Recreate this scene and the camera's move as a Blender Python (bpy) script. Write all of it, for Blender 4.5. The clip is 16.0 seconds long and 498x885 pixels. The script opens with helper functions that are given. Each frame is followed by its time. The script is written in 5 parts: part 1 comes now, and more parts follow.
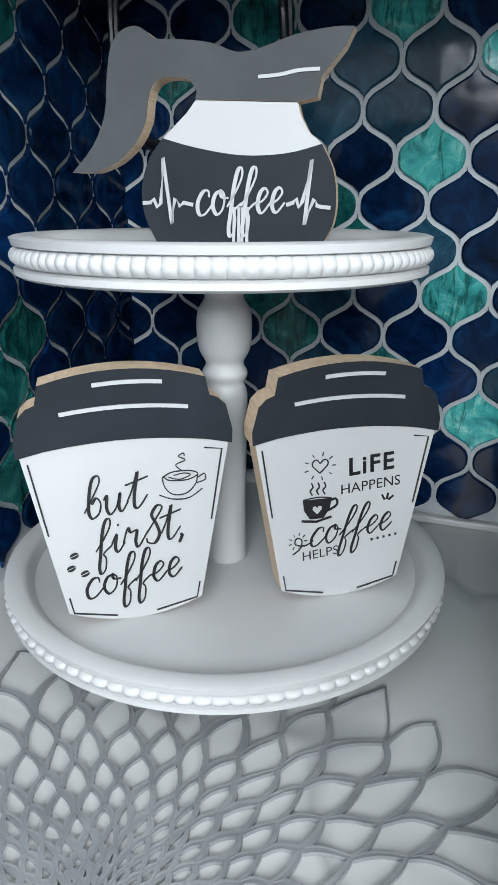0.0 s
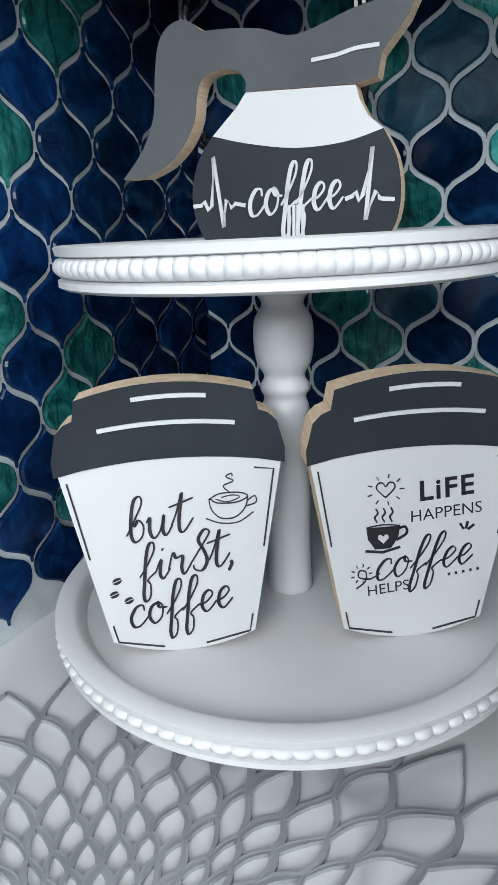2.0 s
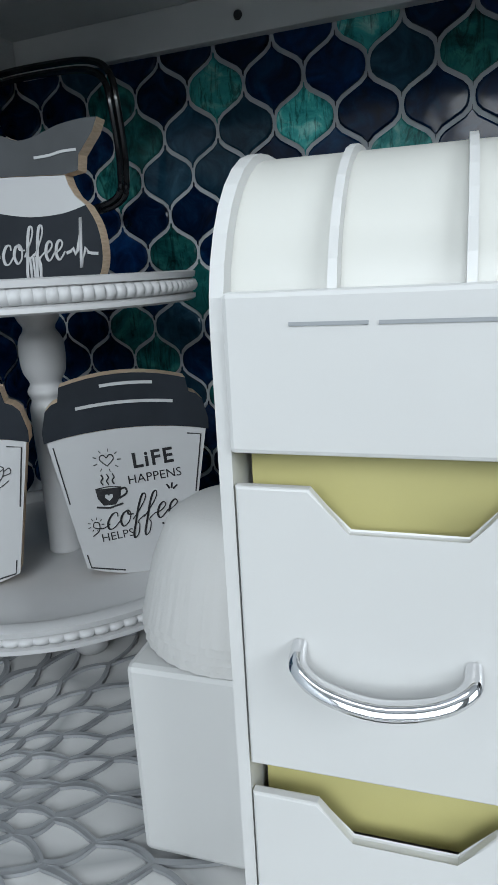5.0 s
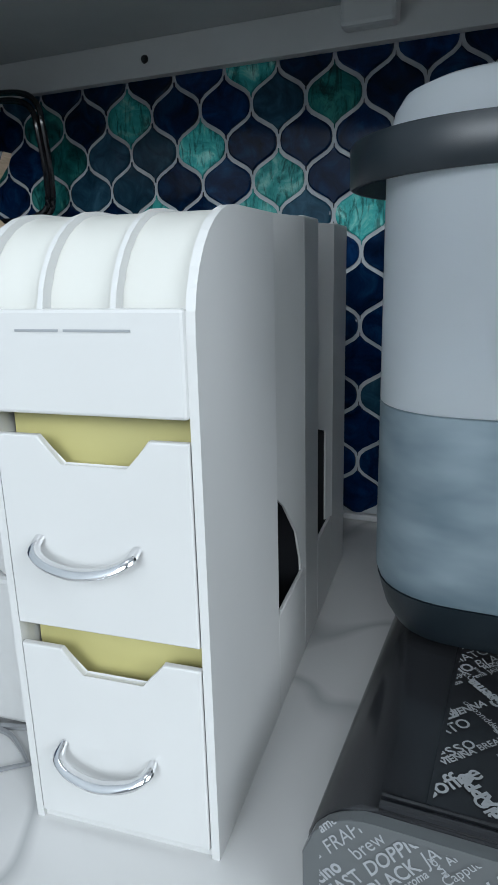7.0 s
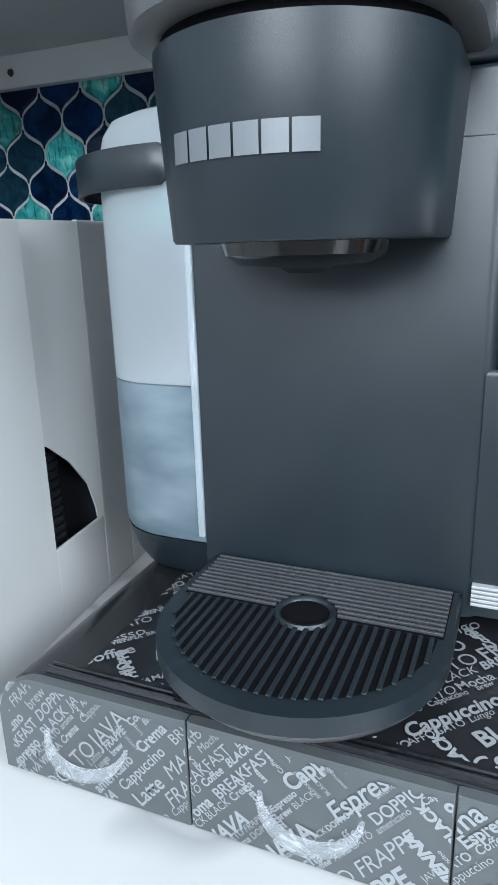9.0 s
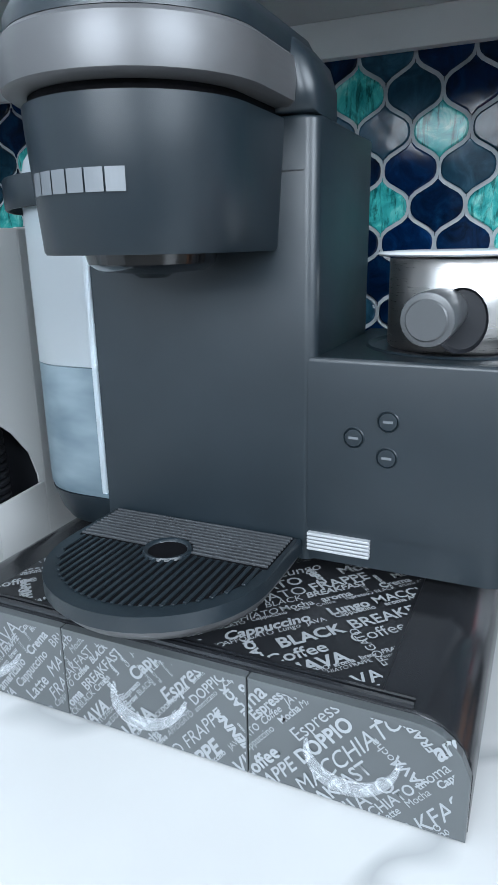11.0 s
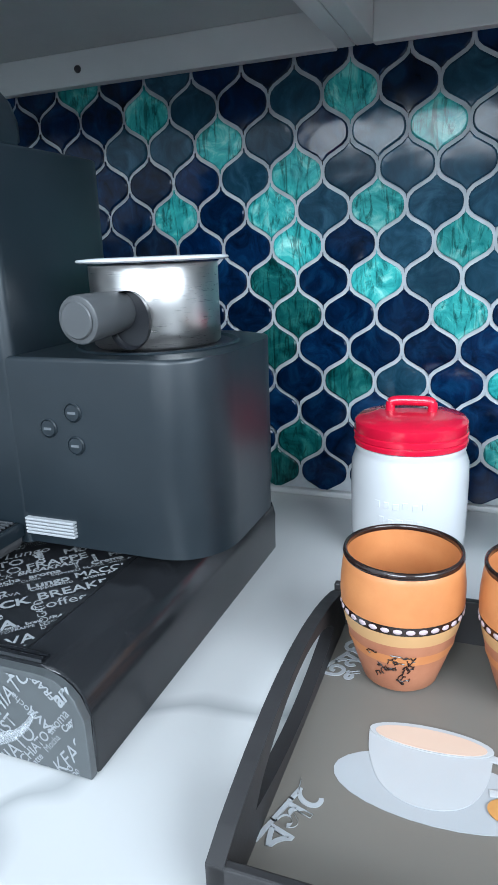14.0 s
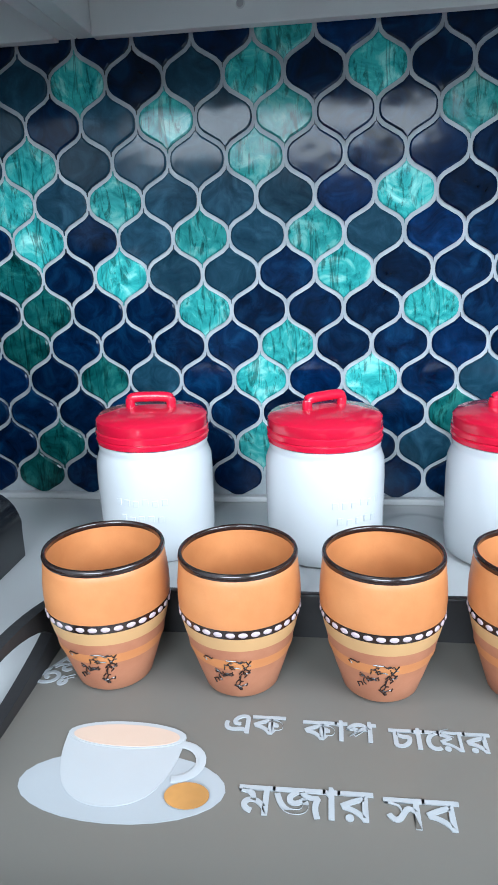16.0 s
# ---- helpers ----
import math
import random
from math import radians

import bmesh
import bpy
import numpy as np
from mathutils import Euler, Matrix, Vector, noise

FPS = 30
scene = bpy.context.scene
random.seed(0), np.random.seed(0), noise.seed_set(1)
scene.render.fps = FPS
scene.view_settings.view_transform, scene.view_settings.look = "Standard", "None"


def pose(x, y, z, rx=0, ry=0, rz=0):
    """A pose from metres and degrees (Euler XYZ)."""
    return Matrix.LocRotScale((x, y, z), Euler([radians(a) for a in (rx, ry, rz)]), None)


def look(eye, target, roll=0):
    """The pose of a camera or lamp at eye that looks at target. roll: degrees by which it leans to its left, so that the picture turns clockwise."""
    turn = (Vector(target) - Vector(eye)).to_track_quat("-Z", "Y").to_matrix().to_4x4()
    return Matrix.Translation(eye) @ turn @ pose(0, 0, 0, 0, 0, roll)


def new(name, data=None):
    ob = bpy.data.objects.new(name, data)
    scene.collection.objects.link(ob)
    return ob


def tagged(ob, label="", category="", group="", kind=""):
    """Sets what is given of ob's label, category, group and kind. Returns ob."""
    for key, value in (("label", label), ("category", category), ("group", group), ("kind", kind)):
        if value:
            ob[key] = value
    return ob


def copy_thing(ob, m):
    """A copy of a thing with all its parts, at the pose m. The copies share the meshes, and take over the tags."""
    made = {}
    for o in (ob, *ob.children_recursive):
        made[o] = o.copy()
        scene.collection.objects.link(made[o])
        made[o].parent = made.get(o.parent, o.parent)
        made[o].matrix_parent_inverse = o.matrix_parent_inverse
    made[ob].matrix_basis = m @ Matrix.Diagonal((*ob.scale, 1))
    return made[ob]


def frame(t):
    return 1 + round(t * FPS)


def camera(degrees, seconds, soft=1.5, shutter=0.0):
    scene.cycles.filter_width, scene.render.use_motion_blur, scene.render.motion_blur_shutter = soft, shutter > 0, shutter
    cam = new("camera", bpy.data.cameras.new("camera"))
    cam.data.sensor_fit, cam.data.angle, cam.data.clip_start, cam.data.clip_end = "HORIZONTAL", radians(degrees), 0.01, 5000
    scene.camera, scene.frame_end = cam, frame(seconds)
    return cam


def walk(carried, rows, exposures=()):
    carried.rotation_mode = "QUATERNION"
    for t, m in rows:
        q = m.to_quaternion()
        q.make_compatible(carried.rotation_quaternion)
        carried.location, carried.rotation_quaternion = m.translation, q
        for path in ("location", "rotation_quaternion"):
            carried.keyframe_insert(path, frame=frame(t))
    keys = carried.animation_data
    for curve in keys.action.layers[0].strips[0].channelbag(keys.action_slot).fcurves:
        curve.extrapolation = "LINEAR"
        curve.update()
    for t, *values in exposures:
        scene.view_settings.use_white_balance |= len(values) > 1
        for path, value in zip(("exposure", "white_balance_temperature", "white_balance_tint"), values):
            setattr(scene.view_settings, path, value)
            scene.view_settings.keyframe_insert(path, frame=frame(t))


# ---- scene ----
WINDOW_W, SIDE_W, CEILING_W = 94.0, 74.0, 8.0
cam = camera(41.3, 16.0)
PATH = [
    (0, (0.246, 0.117, 0.278), (-0.385, 1.893, -0.392), 0.1),
    (0.5, (0.25, 0.143, 0.268), (-0.412, 1.91, -0.396), -0.2),
    (1, (0.247, 0.159, 0.262), (-0.533, 1.874, -0.408), -1.5),
    (1.5, (0.248, 0.165, 0.259), (-0.639, 1.831, -0.4), -2.3),
    (2, (0.262, 0.16, 0.266), (-0.681, 1.816, -0.342), -2.8),
    (2.5, (0.271, 0.152, 0.271), (-0.709, 1.811, -0.266), -2.8),
    (3, (0.286, 0.152, 0.264), (-0.707, 1.813, -0.242), -2.9),
    (3.5, (0.312, 0.154, 0.256), (-0.639, 1.841, -0.246), -3.5),
    (4, (0.345, 0.145, 0.256), (-0.543, 1.866, -0.245), -3.3),
    (4.5, (0.39, 0.125, 0.258), (-0.425, 1.881, -0.244), -3.2),
    (5, (0.442, 0.093, 0.263), (-0.323, 1.869, -0.249), -3.0),
    (5.2, (0.463, 0.083, 0.265), (-0.293, 1.864, -0.243), -2.7),
    (7.3, (0.595, 0.039, 0.273), (-0.172, 1.807, -0.26), -1.4),
    (7.5, (0.607, 0.039, 0.272), (-0.167, 1.801, -0.269), -1.5),
    (8, (0.654, 0.034, 0.273), (-0.126, 1.794, -0.271), -1.2),
    (8.5, (0.707, 0.031, 0.274), (-0.066, 1.793, -0.275), -2.0),
    (9, (0.758, 0.018, 0.276), (0.015, 1.788, -0.287), -1.6),
    (9.5, (0.805, 0.001, 0.284), (0.071, 1.768, -0.297), -1.7),
    (9.7, (0.818, -0.009, 0.287), (0.095, 1.762, -0.297), -1.2),
    (11.8, (0.906, -0.025, 0.278), (0.082, 1.706, -0.293), -1.2),
    (12, (0.915, -0.024, 0.277), (0.088, 1.706, -0.291), -1.2),
    (12.5, (0.939, -0.023, 0.283), (0.107, 1.705, -0.283), -1.2),
    (13, (0.978, -0.016, 0.284), (0.146, 1.713, -0.28), -1.8),
    (13.5, (1.016, -0.008, 0.283), (0.203, 1.73, -0.284), -2.1),
    (14, (1.062, 0.004, 0.279), (0.35, 1.787, -0.282), -2.2),
    (14.5, (1.094, 0.014, 0.275), (0.501, 1.839, -0.29), -1.5),
    (15, (1.122, 0.022, 0.274), (0.646, 1.88, -0.294), -1.6),
    (15.5, (1.142, 0.029, 0.272), (0.764, 1.909, -0.297), -2.2),
    (16, (1.155, 0.032, 0.27), (0.879, 1.93, -0.299), -1.9),
]
walk(cam, [(t, look(eye, target, roll)) for t, eye, target, roll in PATH], [(0, 0.15, 6650, 10), (2.5, 0.16, 6600, 10), (4.0, 0.12, 6550, 10), (4.6, -0.12, 6550, 10), (5.1, -0.7, 6500, 10), (7.3, -0.42, 6400, 10), (8.5, -0.05, 6300, 10), (9.7, 0.38, 6150, 10), (12.0, 0.06, 6150, 10), (13.5, 0.15, 6050, 9), (16.0, 0.22, 5900, 7)])

# ---------------------------------------------------------------- light
world = bpy.data.worlds.new("world")
scene.world = world
world.use_nodes = True
wn = world.node_tree.nodes
sky = wn.new("ShaderNodeTexSky")
sky.sky_type, sky.sun_disc = "NISHITA", False
sky.sun_elevation, sky.sun_rotation = radians(35), radians(200)
world.node_tree.links.new(sky.outputs[0], wn["Background"].inputs[0])
wn["Background"].inputs[1].default_value = 0.1


def area(name, m, sx, sy, watts, colour):
    lamp = bpy.data.lights.new(name, "AREA")
    lamp.shape, lamp.size, lamp.size_y, lamp.energy, lamp.color = "RECTANGLE", sx, sy, watts, colour
    ob = new(name, lamp)
    ob.matrix_world = m
    return ob


area("window_daylight", look((0.85, -2.27, 1.35), (0.85, 0.0, 1.05)), 1.6, 1.25, WINDOW_W, (0.86, 0.94, 1.0))
area("side_window_daylight", look((2.57, -0.85, 1.3), (0.6, 0.2, 0.6)), 1.5, 1.2, SIDE_W, (0.86, 0.94, 1.0))
area("ceiling_panel_light", look((0.3, -0.6, 2.44), (0.3, -0.599, 0.0)), 0.9, 0.5, CEILING_W, (0.93, 0.97, 1.0))

# ---------------------------------------------------------------- materials


class Mat:
    """A node material with a few shortcuts."""

    def __init__(self, name, colour=(0.5, 0.5, 0.5), rough=0.5, metal=0.0, coat=0.0, spec=0.5):
        self.m = bpy.data.materials.new(name)
        self.m.use_nodes = True
        self.n, self.l = self.m.node_tree.nodes, self.m.node_tree.links
        self.b = self.n["Principled BSDF"]
        self.set("Base Color", (*colour, 1)), self.set("Roughness", rough), self.set("Metallic", metal)
        self.set("Coat Weight", coat), self.set("Specular IOR Level", spec)
        self.co = self.n.new("ShaderNodeTexCoord").outputs["Object"]

    def set(self, key, value):
        self.b.inputs[key].default_value = value

    def node(self, kind, **inputs):
        made = self.n.new(kind)
        for key, value in inputs.items():
            key = key.replace("_", " ")
            if hasattr(value, "is_output"):
                self.l.new(value, made.inputs[key])
            else:
                made.inputs[key].default_value = value
        return made

    def noise(self, scale, detail=4.0, rough=0.55, stretch=None, warp=0.0):
        co = self.co
        if stretch:
            co = self.node("ShaderNodeMapping", Vector=co, Scale=stretch).outputs[0]
        return self.node("ShaderNodeTexNoise", Vector=co, Scale=scale, Detail=detail, Roughness=rough, Distortion=warp).outputs[0]

    def ramp(self, fac, *stops):
        r = self.n.new("ShaderNodeValToRGB")
        self.l.new(fac, r.inputs[0])
        e = r.color_ramp.elements
        while len(e) < len(stops):
            e.new(0.5)
        for el, (pos, col) in zip(e, stops):
            el.position, el.color = pos, (*col, 1) if len(col) == 3 else col
        return r.outputs[0]

    def mix(self, fac, a, b, how="MIX"):
        x = self.n.new("ShaderNodeMix")
        x.data_type, x.blend_type = "RGBA", how
        for sock, v in ((x.inputs[0], fac), (x.inputs[6], a), (x.inputs[7], b)):
            if hasattr(v, "is_output"):
                self.l.new(v, sock)
            else:
                sock.default_value = v if isinstance(v, float) else (*v, 1)
        return x.outputs[2]

    def to(self, key, out):
        self.l.new(out, self.b.inputs[key])
        return self

    def bump(self, height, strength=0.2, distance=0.001):
        nb = self.node("ShaderNodeBump", Height=height, Strength=strength, Distance=distance)
        return self.to("Normal", nb.outputs[0])

    def rough(self, fac, lo, hi):
        mr = self.node("ShaderNodeMapRange", Value=fac)
        mr.inputs[3].default_value, mr.inputs[4].default_value = lo, hi
        return self.to("Roughness", mr.outputs[0])


def painted(name, colour, rough=0.5, vary=0.06, scale=60.0, bump=0.08, coat=0.0, spec=0.5):
    k = Mat(name, colour, rough, coat=coat, spec=spec)
    lo = tuple(c * (1 - vary) for c in colour)
    hi = tuple(min(1, c * (1 + vary)) for c in colour)
    k.to("Base Color", k.ramp(k.noise(scale * 0.2, 3), (0.3, lo), (0.7, hi)))
    k.rough(k.noise(scale, 3), rough * 0.88, min(1, rough * 1.12))
    if bump:
        k.bump(k.noise(scale * 8, 3), bump, 0.0004)
    return k.m


def glass_tile(name, dark, mid, light, streak, rough=0.1):
    k = Mat(name, mid, rough, coat=0.0, spec=0.19)
    k.set("Coat Roughness", 0.05)
    rnd = k.node("ShaderNodeObjectInfo").outputs["Random"]
    shift = k.node("ShaderNodeCombineXYZ", X=rnd, Y=rnd, Z=rnd).outputs[0]
    co = k.node("ShaderNodeVectorMath", Vector=shift)
    co.operation = "MULTIPLY_ADD"
    co.inputs[1].default_value = (7, 3, 5)
    k.l.new(k.co, co.inputs[2])
    k.co = co.outputs[0]
    cloud = k.ramp(k.noise(38, 5, 0.6, warp=1.2), (0.3, dark), (0.52, mid), (0.75, light))
    lines = k.ramp(k.noise(26, 4, 0.7, stretch=(3.2, 1, 0.7), warp=2.0), (0.38, (streak, streak, streak)), (0.5, (1, 1, 1)))
    col = k.mix(1.0, cloud, lines, "MULTIPLY")
    tone = k.ramp(rnd, (0.0, (0.62, 0.62, 0.62)), (1.0, (1.12, 1.12, 1.12)))
    k.to("Base Color", k.mix(1.0, col, tone, "MULTIPLY"))
    k.bump(k.noise(30, 2, 0.4), 0.3, 0.0018)
    return k.m


M_NAVY = glass_tile("navy_glass", (0.0008, 0.004, 0.014), (0.002, 0.014, 0.048), (0.006, 0.04, 0.105), 0.92)
M_SLATE = glass_tile("slate_glass", (0.006, 0.028, 0.05), (0.015, 0.055, 0.09), (0.035, 0.1, 0.15), 0.92)
M_TEAL = glass_tile("teal_glass", (0.01, 0.17, 0.18), (0.06, 0.43, 0.4), (0.38, 0.78, 0.7), 0.36)
M_DEEP = glass_tile("deep_teal_glass", (0.003, 0.04, 0.042), (0.012, 0.12, 0.115), (0.05, 0.26, 0.22), 0.4)
M_BLUE = glass_tile("blue_glass", (0.0008, 0.006, 0.025), (0.002, 0.018, 0.07), (0.006, 0.042, 0.14), 0.9)

k = Mat("grout", (0.42, 0.45, 0.47), 0.85)
k.to("Base Color", k.ramp(k.noise(40, 6), (0.3, (0.36, 0.39, 0.41)), (0.7, (0.5, 0.53, 0.55)))).bump(k.noise(900, 3), 0.4, 0.0006)
M_GROUT = k.m

k = Mat("quartz", (0.8, 0.81, 0.82), 0.22, coat=0.3)
warp = k.noise(3.0, 4, 0.6)
vein = k.node("ShaderNodeTexNoise", Vector=k.mix(0.12, k.co, k.node("ShaderNodeTexNoise", Vector=k.co, Scale=4.0).outputs[1]), Scale=3.4, Detail=3.0).outputs[0]
line = k.ramp(vein, (0.0, (1, 1, 1)), (0.478, (1, 1, 1)), (0.5, (0.66, 0.67, 0.68)), (0.515, (1, 1, 1)), (1.0, (1, 1, 1)))
cloudy = k.ramp(warp, (0.3, (0.49, 0.49, 0.484)), (0.7, (0.55, 0.55, 0.543)))
k.to("Base Color", k.mix(1.0, cloudy, line, "MULTIPLY")).rough(k.noise(20, 4), 0.26, 0.36)
M_QUARTZ = k.m

M_WHITE = painted("white_paint", (0.53, 0.53, 0.53), 0.45, 0.03)
M_CABINET = painted("cabinet_paint", (0.56, 0.57, 0.565), 0.4, 0.05, bump=0.05)
# cabinet paint again, darkened: the underside's shade is put into the colour
M_CABSHADE = painted("cabinet_underside_shade", (0.42, 0.44, 0.435), 0.5, 0.06)
M_ROOM = painted("room_paint", (0.34, 0.35, 0.36), 0.8, 0.03)
M_FLOOR = painted("floor_tile", (0.25, 0.235, 0.22), 0.35, 0.1, 12)
M_SIGNWHITE = painted("sign_white", (0.48, 0.483, 0.485), 0.5, 0.025, 50, 0.1)
M_SIGNDARK = painted("sign_charcoal", (0.021, 0.025, 0.031), 0.75, 0.2, 90, 0.2, spec=0.2)
M_SIGNBLACK = painted("sign_black", (0.015, 0.019, 0.025), 0.7, 0.25, 90, 0.25, spec=0.2)
M_SIGNGREY = painted("sign_grey", (0.07, 0.075, 0.079), 0.75, 0.16, 90, 0.2, spec=0.2)
M_INK = painted("vinyl_black", (0.012, 0.012, 0.014), 0.4, 0.1, 90, 0.0)
M_INKWHITE = painted("vinyl_white", (0.46, 0.465, 0.47), 0.45, 0.03, 90, 0.0)
k = Mat("raw_wood", (0.6, 0.45, 0.31), 0.65)
k.to("Base Color", k.ramp(k.noise(90, 5, 0.6, stretch=(1, 1, 9)), (0.3, (0.5, 0.36, 0.24)), (0.7, (0.7, 0.55, 0.4)))).bump(k.noise(300, 3, stretch=(1, 1, 8)), 0.2, 0.0005)
M_WOOD = k.m
M_PLASTIC = painted("white_plastic", (0.54, 0.542, 0.532), 0.32, 0.02, 40, 0.03)
M_CARD = painted("cream_card", (0.5, 0.49, 0.42), 0.7, 0.05, 60, 0.1)
M_CREAM = painted("cream_plastic", (0.54, 0.54, 0.505), 0.35, 0.03, 40, 0.03)
M_INNER = painted("olive_box_inside", (0.47, 0.43, 0.18), 0.6, 0.12, 40)
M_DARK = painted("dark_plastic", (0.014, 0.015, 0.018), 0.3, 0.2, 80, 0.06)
k = Mat("brewer_black", (0.03, 0.037, 0.045), 0.3, spec=0.5)
k.to("Base Color", k.ramp(k.noise(14, 3), (0.3, (0.006, 0.011, 0.015)), (0.7, (0.010, 0.016, 0.021)))).rough(k.noise(30, 4), 0.32, 0.42).bump(k.noise(2600, 2), 0.25, 0.0002)
M_BREW = k.m
M_GLOSSBLACK = painted("gloss_black", (0.01, 0.011, 0.013), 0.16, 0.2, 60, 0.02, coat=0.3)
k = Mat("brushed_steel", (0.62, 0.6, 0.58), 0.28, 1.0)
k.rough(k.noise(60, 4, 0.7, stretch=(1, 1, 40)), 0.2, 0.4).bump(k.noise(120, 3, stretch=(1, 1, 60)), 0.08, 0.0003)
M_STEEL = k.m
M_CHROME = Mat("chrome", (0.75, 0.75, 0.76), 0.08, 1.0).m
k = Mat("satin_silver", (0.1, 0.1, 0.103), 0.36, 0.4)
k.rough(k.noise(40, 3, stretch=(1, 1, 12)), 0.34, 0.44).bump(k.noise(1800, 2), 0.1, 0.0002)
M_SATIN = k.m
M_LID = painted("frosted_lid", (0.62, 0.64, 0.66), 0.25, 0.03, 40, 0.0)
M_STRIP = painted("silver_strip", (0.34, 0.35, 0.36), 0.3, 0.05, 60, 0.0)
M_SHELL = painted("base_black", (0.014, 0.015, 0.017), 0.2, 0.2, 70, 0.1)
M_RIB = painted("rib_grey", (0.045, 0.048, 0.052), 0.28, 0.1, 60, 0.0)
M_BAND = painted("gunmetal_paint", (0.06, 0.063, 0.066), 0.34, 0.1, 30, 0.04)
M_WORDS = painted("word_print", (0.27, 0.285, 0.295), 0.4, 0.06, 90, 0.0)
k = Mat("mat_silver", (0.2, 0.21, 0.22), 0.42, 0.3)
k.to("Base Color", k.ramp(k.noise(25, 4), (0.3, (0.22, 0.23, 0.24)), (0.7, (0.35, 0.36, 0.37)))).bump(k.noise(1500, 2), 0.2, 0.0003)
M_MAT = k.m
k = Mat("clear_plastic", (0.93, 0.97, 1.0), 0.12)
k.set("Transmission Weight", 0.75), k.set("IOR", 1.3), k.set("Alpha", 0.35), k.rough(k.noise(25, 3), 0.1, 0.22)
M_CLEAR = k.m
k = Mat("frosted_plastic", (0.86, 0.92, 0.95), 0.45)
k.set("Transmission Weight", 0.72), k.set("IOR", 1.12), k.set("Alpha", 0.9), k.rough(k.noise(25, 3), 0.42, 0.52)
M_FROST = k.m
k = Mat("water", (0.2, 0.29, 0.35), 0.35)
k.set("Transmission Weight", 0.35), k.set("IOR", 1.12), k.to("Base Color", k.ramp(k.noise(14, 3, 0.5, stretch=(1, 1, 2.5)), (0.3, (0.12, 0.17, 0.2)), (0.7, (0.3, 0.37, 0.41)))), k.rough(k.noise(25, 3), 0.3, 0.42)
M_WATER = k.m
M_RED = painted("red_glaze", (0.64, 0.007, 0.038), 0.22, 0.1, 25, 0.05, coat=0.4)
M_CERAMIC = painted("white_ceramic", (0.6, 0.61, 0.62), 0.25, 0.02, 25, 0.05, coat=0.3)
k = Mat("terracotta", (0.62, 0.235, 0.08), 0.5, coat=0.12)
k.to("Base Color", k.ramp(k.noise(26, 5), (0.3, (0.47, 0.165, 0.052)), (0.7, (0.58, 0.23, 0.08)))).bump(k.noise(700, 3), 0.2, 0.0004)
M_CLAY = k.m
k = Mat("dark_terracotta", (0.4, 0.14, 0.07), 0.6)
k.to("Base Color", k.ramp(k.noise(30, 5), (0.3, (0.33, 0.115, 0.06)), (0.7, (0.46, 0.19, 0.1)))).bump(k.noise(700, 3), 0.25, 0.0004)
M_CLAYLOW = k.m
M_CLAYBAND = painted("sand_band", (0.52, 0.3, 0.13), 0.55, 0.08)
M_BROWN = painted("dark_brown_glaze", (0.02, 0.009, 0.007), 0.2, 0.3, 60, 0.03, coat=0.5)
M_BEAD = painted("pale_dots", (0.5, 0.4, 0.42), 0.4, 0.08)
M_TRAYFLOOR = painted("taupe_print", (0.165, 0.152, 0.132), 0.4, 0.06, 8, 0.05)
M_TRAYWALL = painted("tray_black", (0.022, 0.021, 0.022), 0.5, 0.3, 50, 0.15)
M_TEA = painted("milk_tea_print", (0.62, 0.45, 0.35), 0.4, 0.05)
M_BISCUIT = painted("biscuit_print", (0.5, 0.24, 0.07), 0.5, 0.2, 200)
M_PRINTWHITE = painted("print_white", (0.38, 0.395, 0.41), 0.4, 0.03)
# near black with little gloss: the shade of gaps and holes, as colour
M_HOLESHADE = painted("hole_shade_black", (0.004, 0.004, 0.005), 0.8, 0.1, spec=0.08)
M_LOGO = painted("logo_grey", (0.12, 0.13, 0.14), 0.4, 0.03)
M_PRINTCUP = painted("print_pale", (0.45, 0.46, 0.47), 0.4, 0.04)
M_PAPER = painted("filter_paper", (0.52, 0.515, 0.5), 0.9, 0.03, 80, 0.3)
M_BASEPRINT = painted("base_print_black", (0.012, 0.013, 0.015), 0.3, 0.2, 60, 0.04)
M_BASEGREY = painted("base_print_grey", (0.075, 0.082, 0.085), 0.32, 0.12, 60, 0.04)

# ---------------------------------------------------------------- builders


def link(name, bm, mat, smooth=False):
    bmesh.ops.recalc_face_normals(bm, faces=bm.faces)
    me = bpy.data.meshes.new(name)
    bm.to_mesh(me)
    bm.free()
    if smooth:
        me.shade_smooth()
        me.set_sharp_from_angle(angle=radians(smooth if smooth is not True else 40))
    for m in mat if isinstance(mat, (list, tuple)) else [mat]:
        me.materials.append(m)
    return new(name, me)


def part(name, bm, mat, parent, label="", smooth=False):
    ob = link(name, bm, mat, smooth)
    ob.parent = parent
    return tagged(ob, label)


def thing(name, label, category, m=Matrix(), group="", kind=""):
    ob = new(name)
    ob.empty_display_size = 0.02
    ob.matrix_world = m
    return tagged(ob, label, category, group, kind)


def box(x0, x1, y0, y1, z0, z1, bevel=0.0, bm=None, segs=2):
    own = bmesh.new()
    bmesh.ops.create_cube(own, size=1)
    for v in own.verts:
        v.co = Vector((x0 + (v.co.x + 0.5) * (x1 - x0), y0 + (v.co.y + 0.5) * (y1 - y0), z0 + (v.co.z + 0.5) * (z1 - z0)))
    if bevel:
        bmesh.ops.bevel(own, geom=list(own.edges), offset=bevel, segments=segs, profile=0.5, affect="EDGES")
    return merge(bm, own)


def merge(bm, own, m=None):
    if m is not None:
        own.transform(m)
    if bm is None:
        return own
    me = bpy.data.meshes.new("tmp")
    own.to_mesh(me)
    own.free()
    bm.from_mesh(me)
    bpy.data.meshes.remove(me)
    return bm


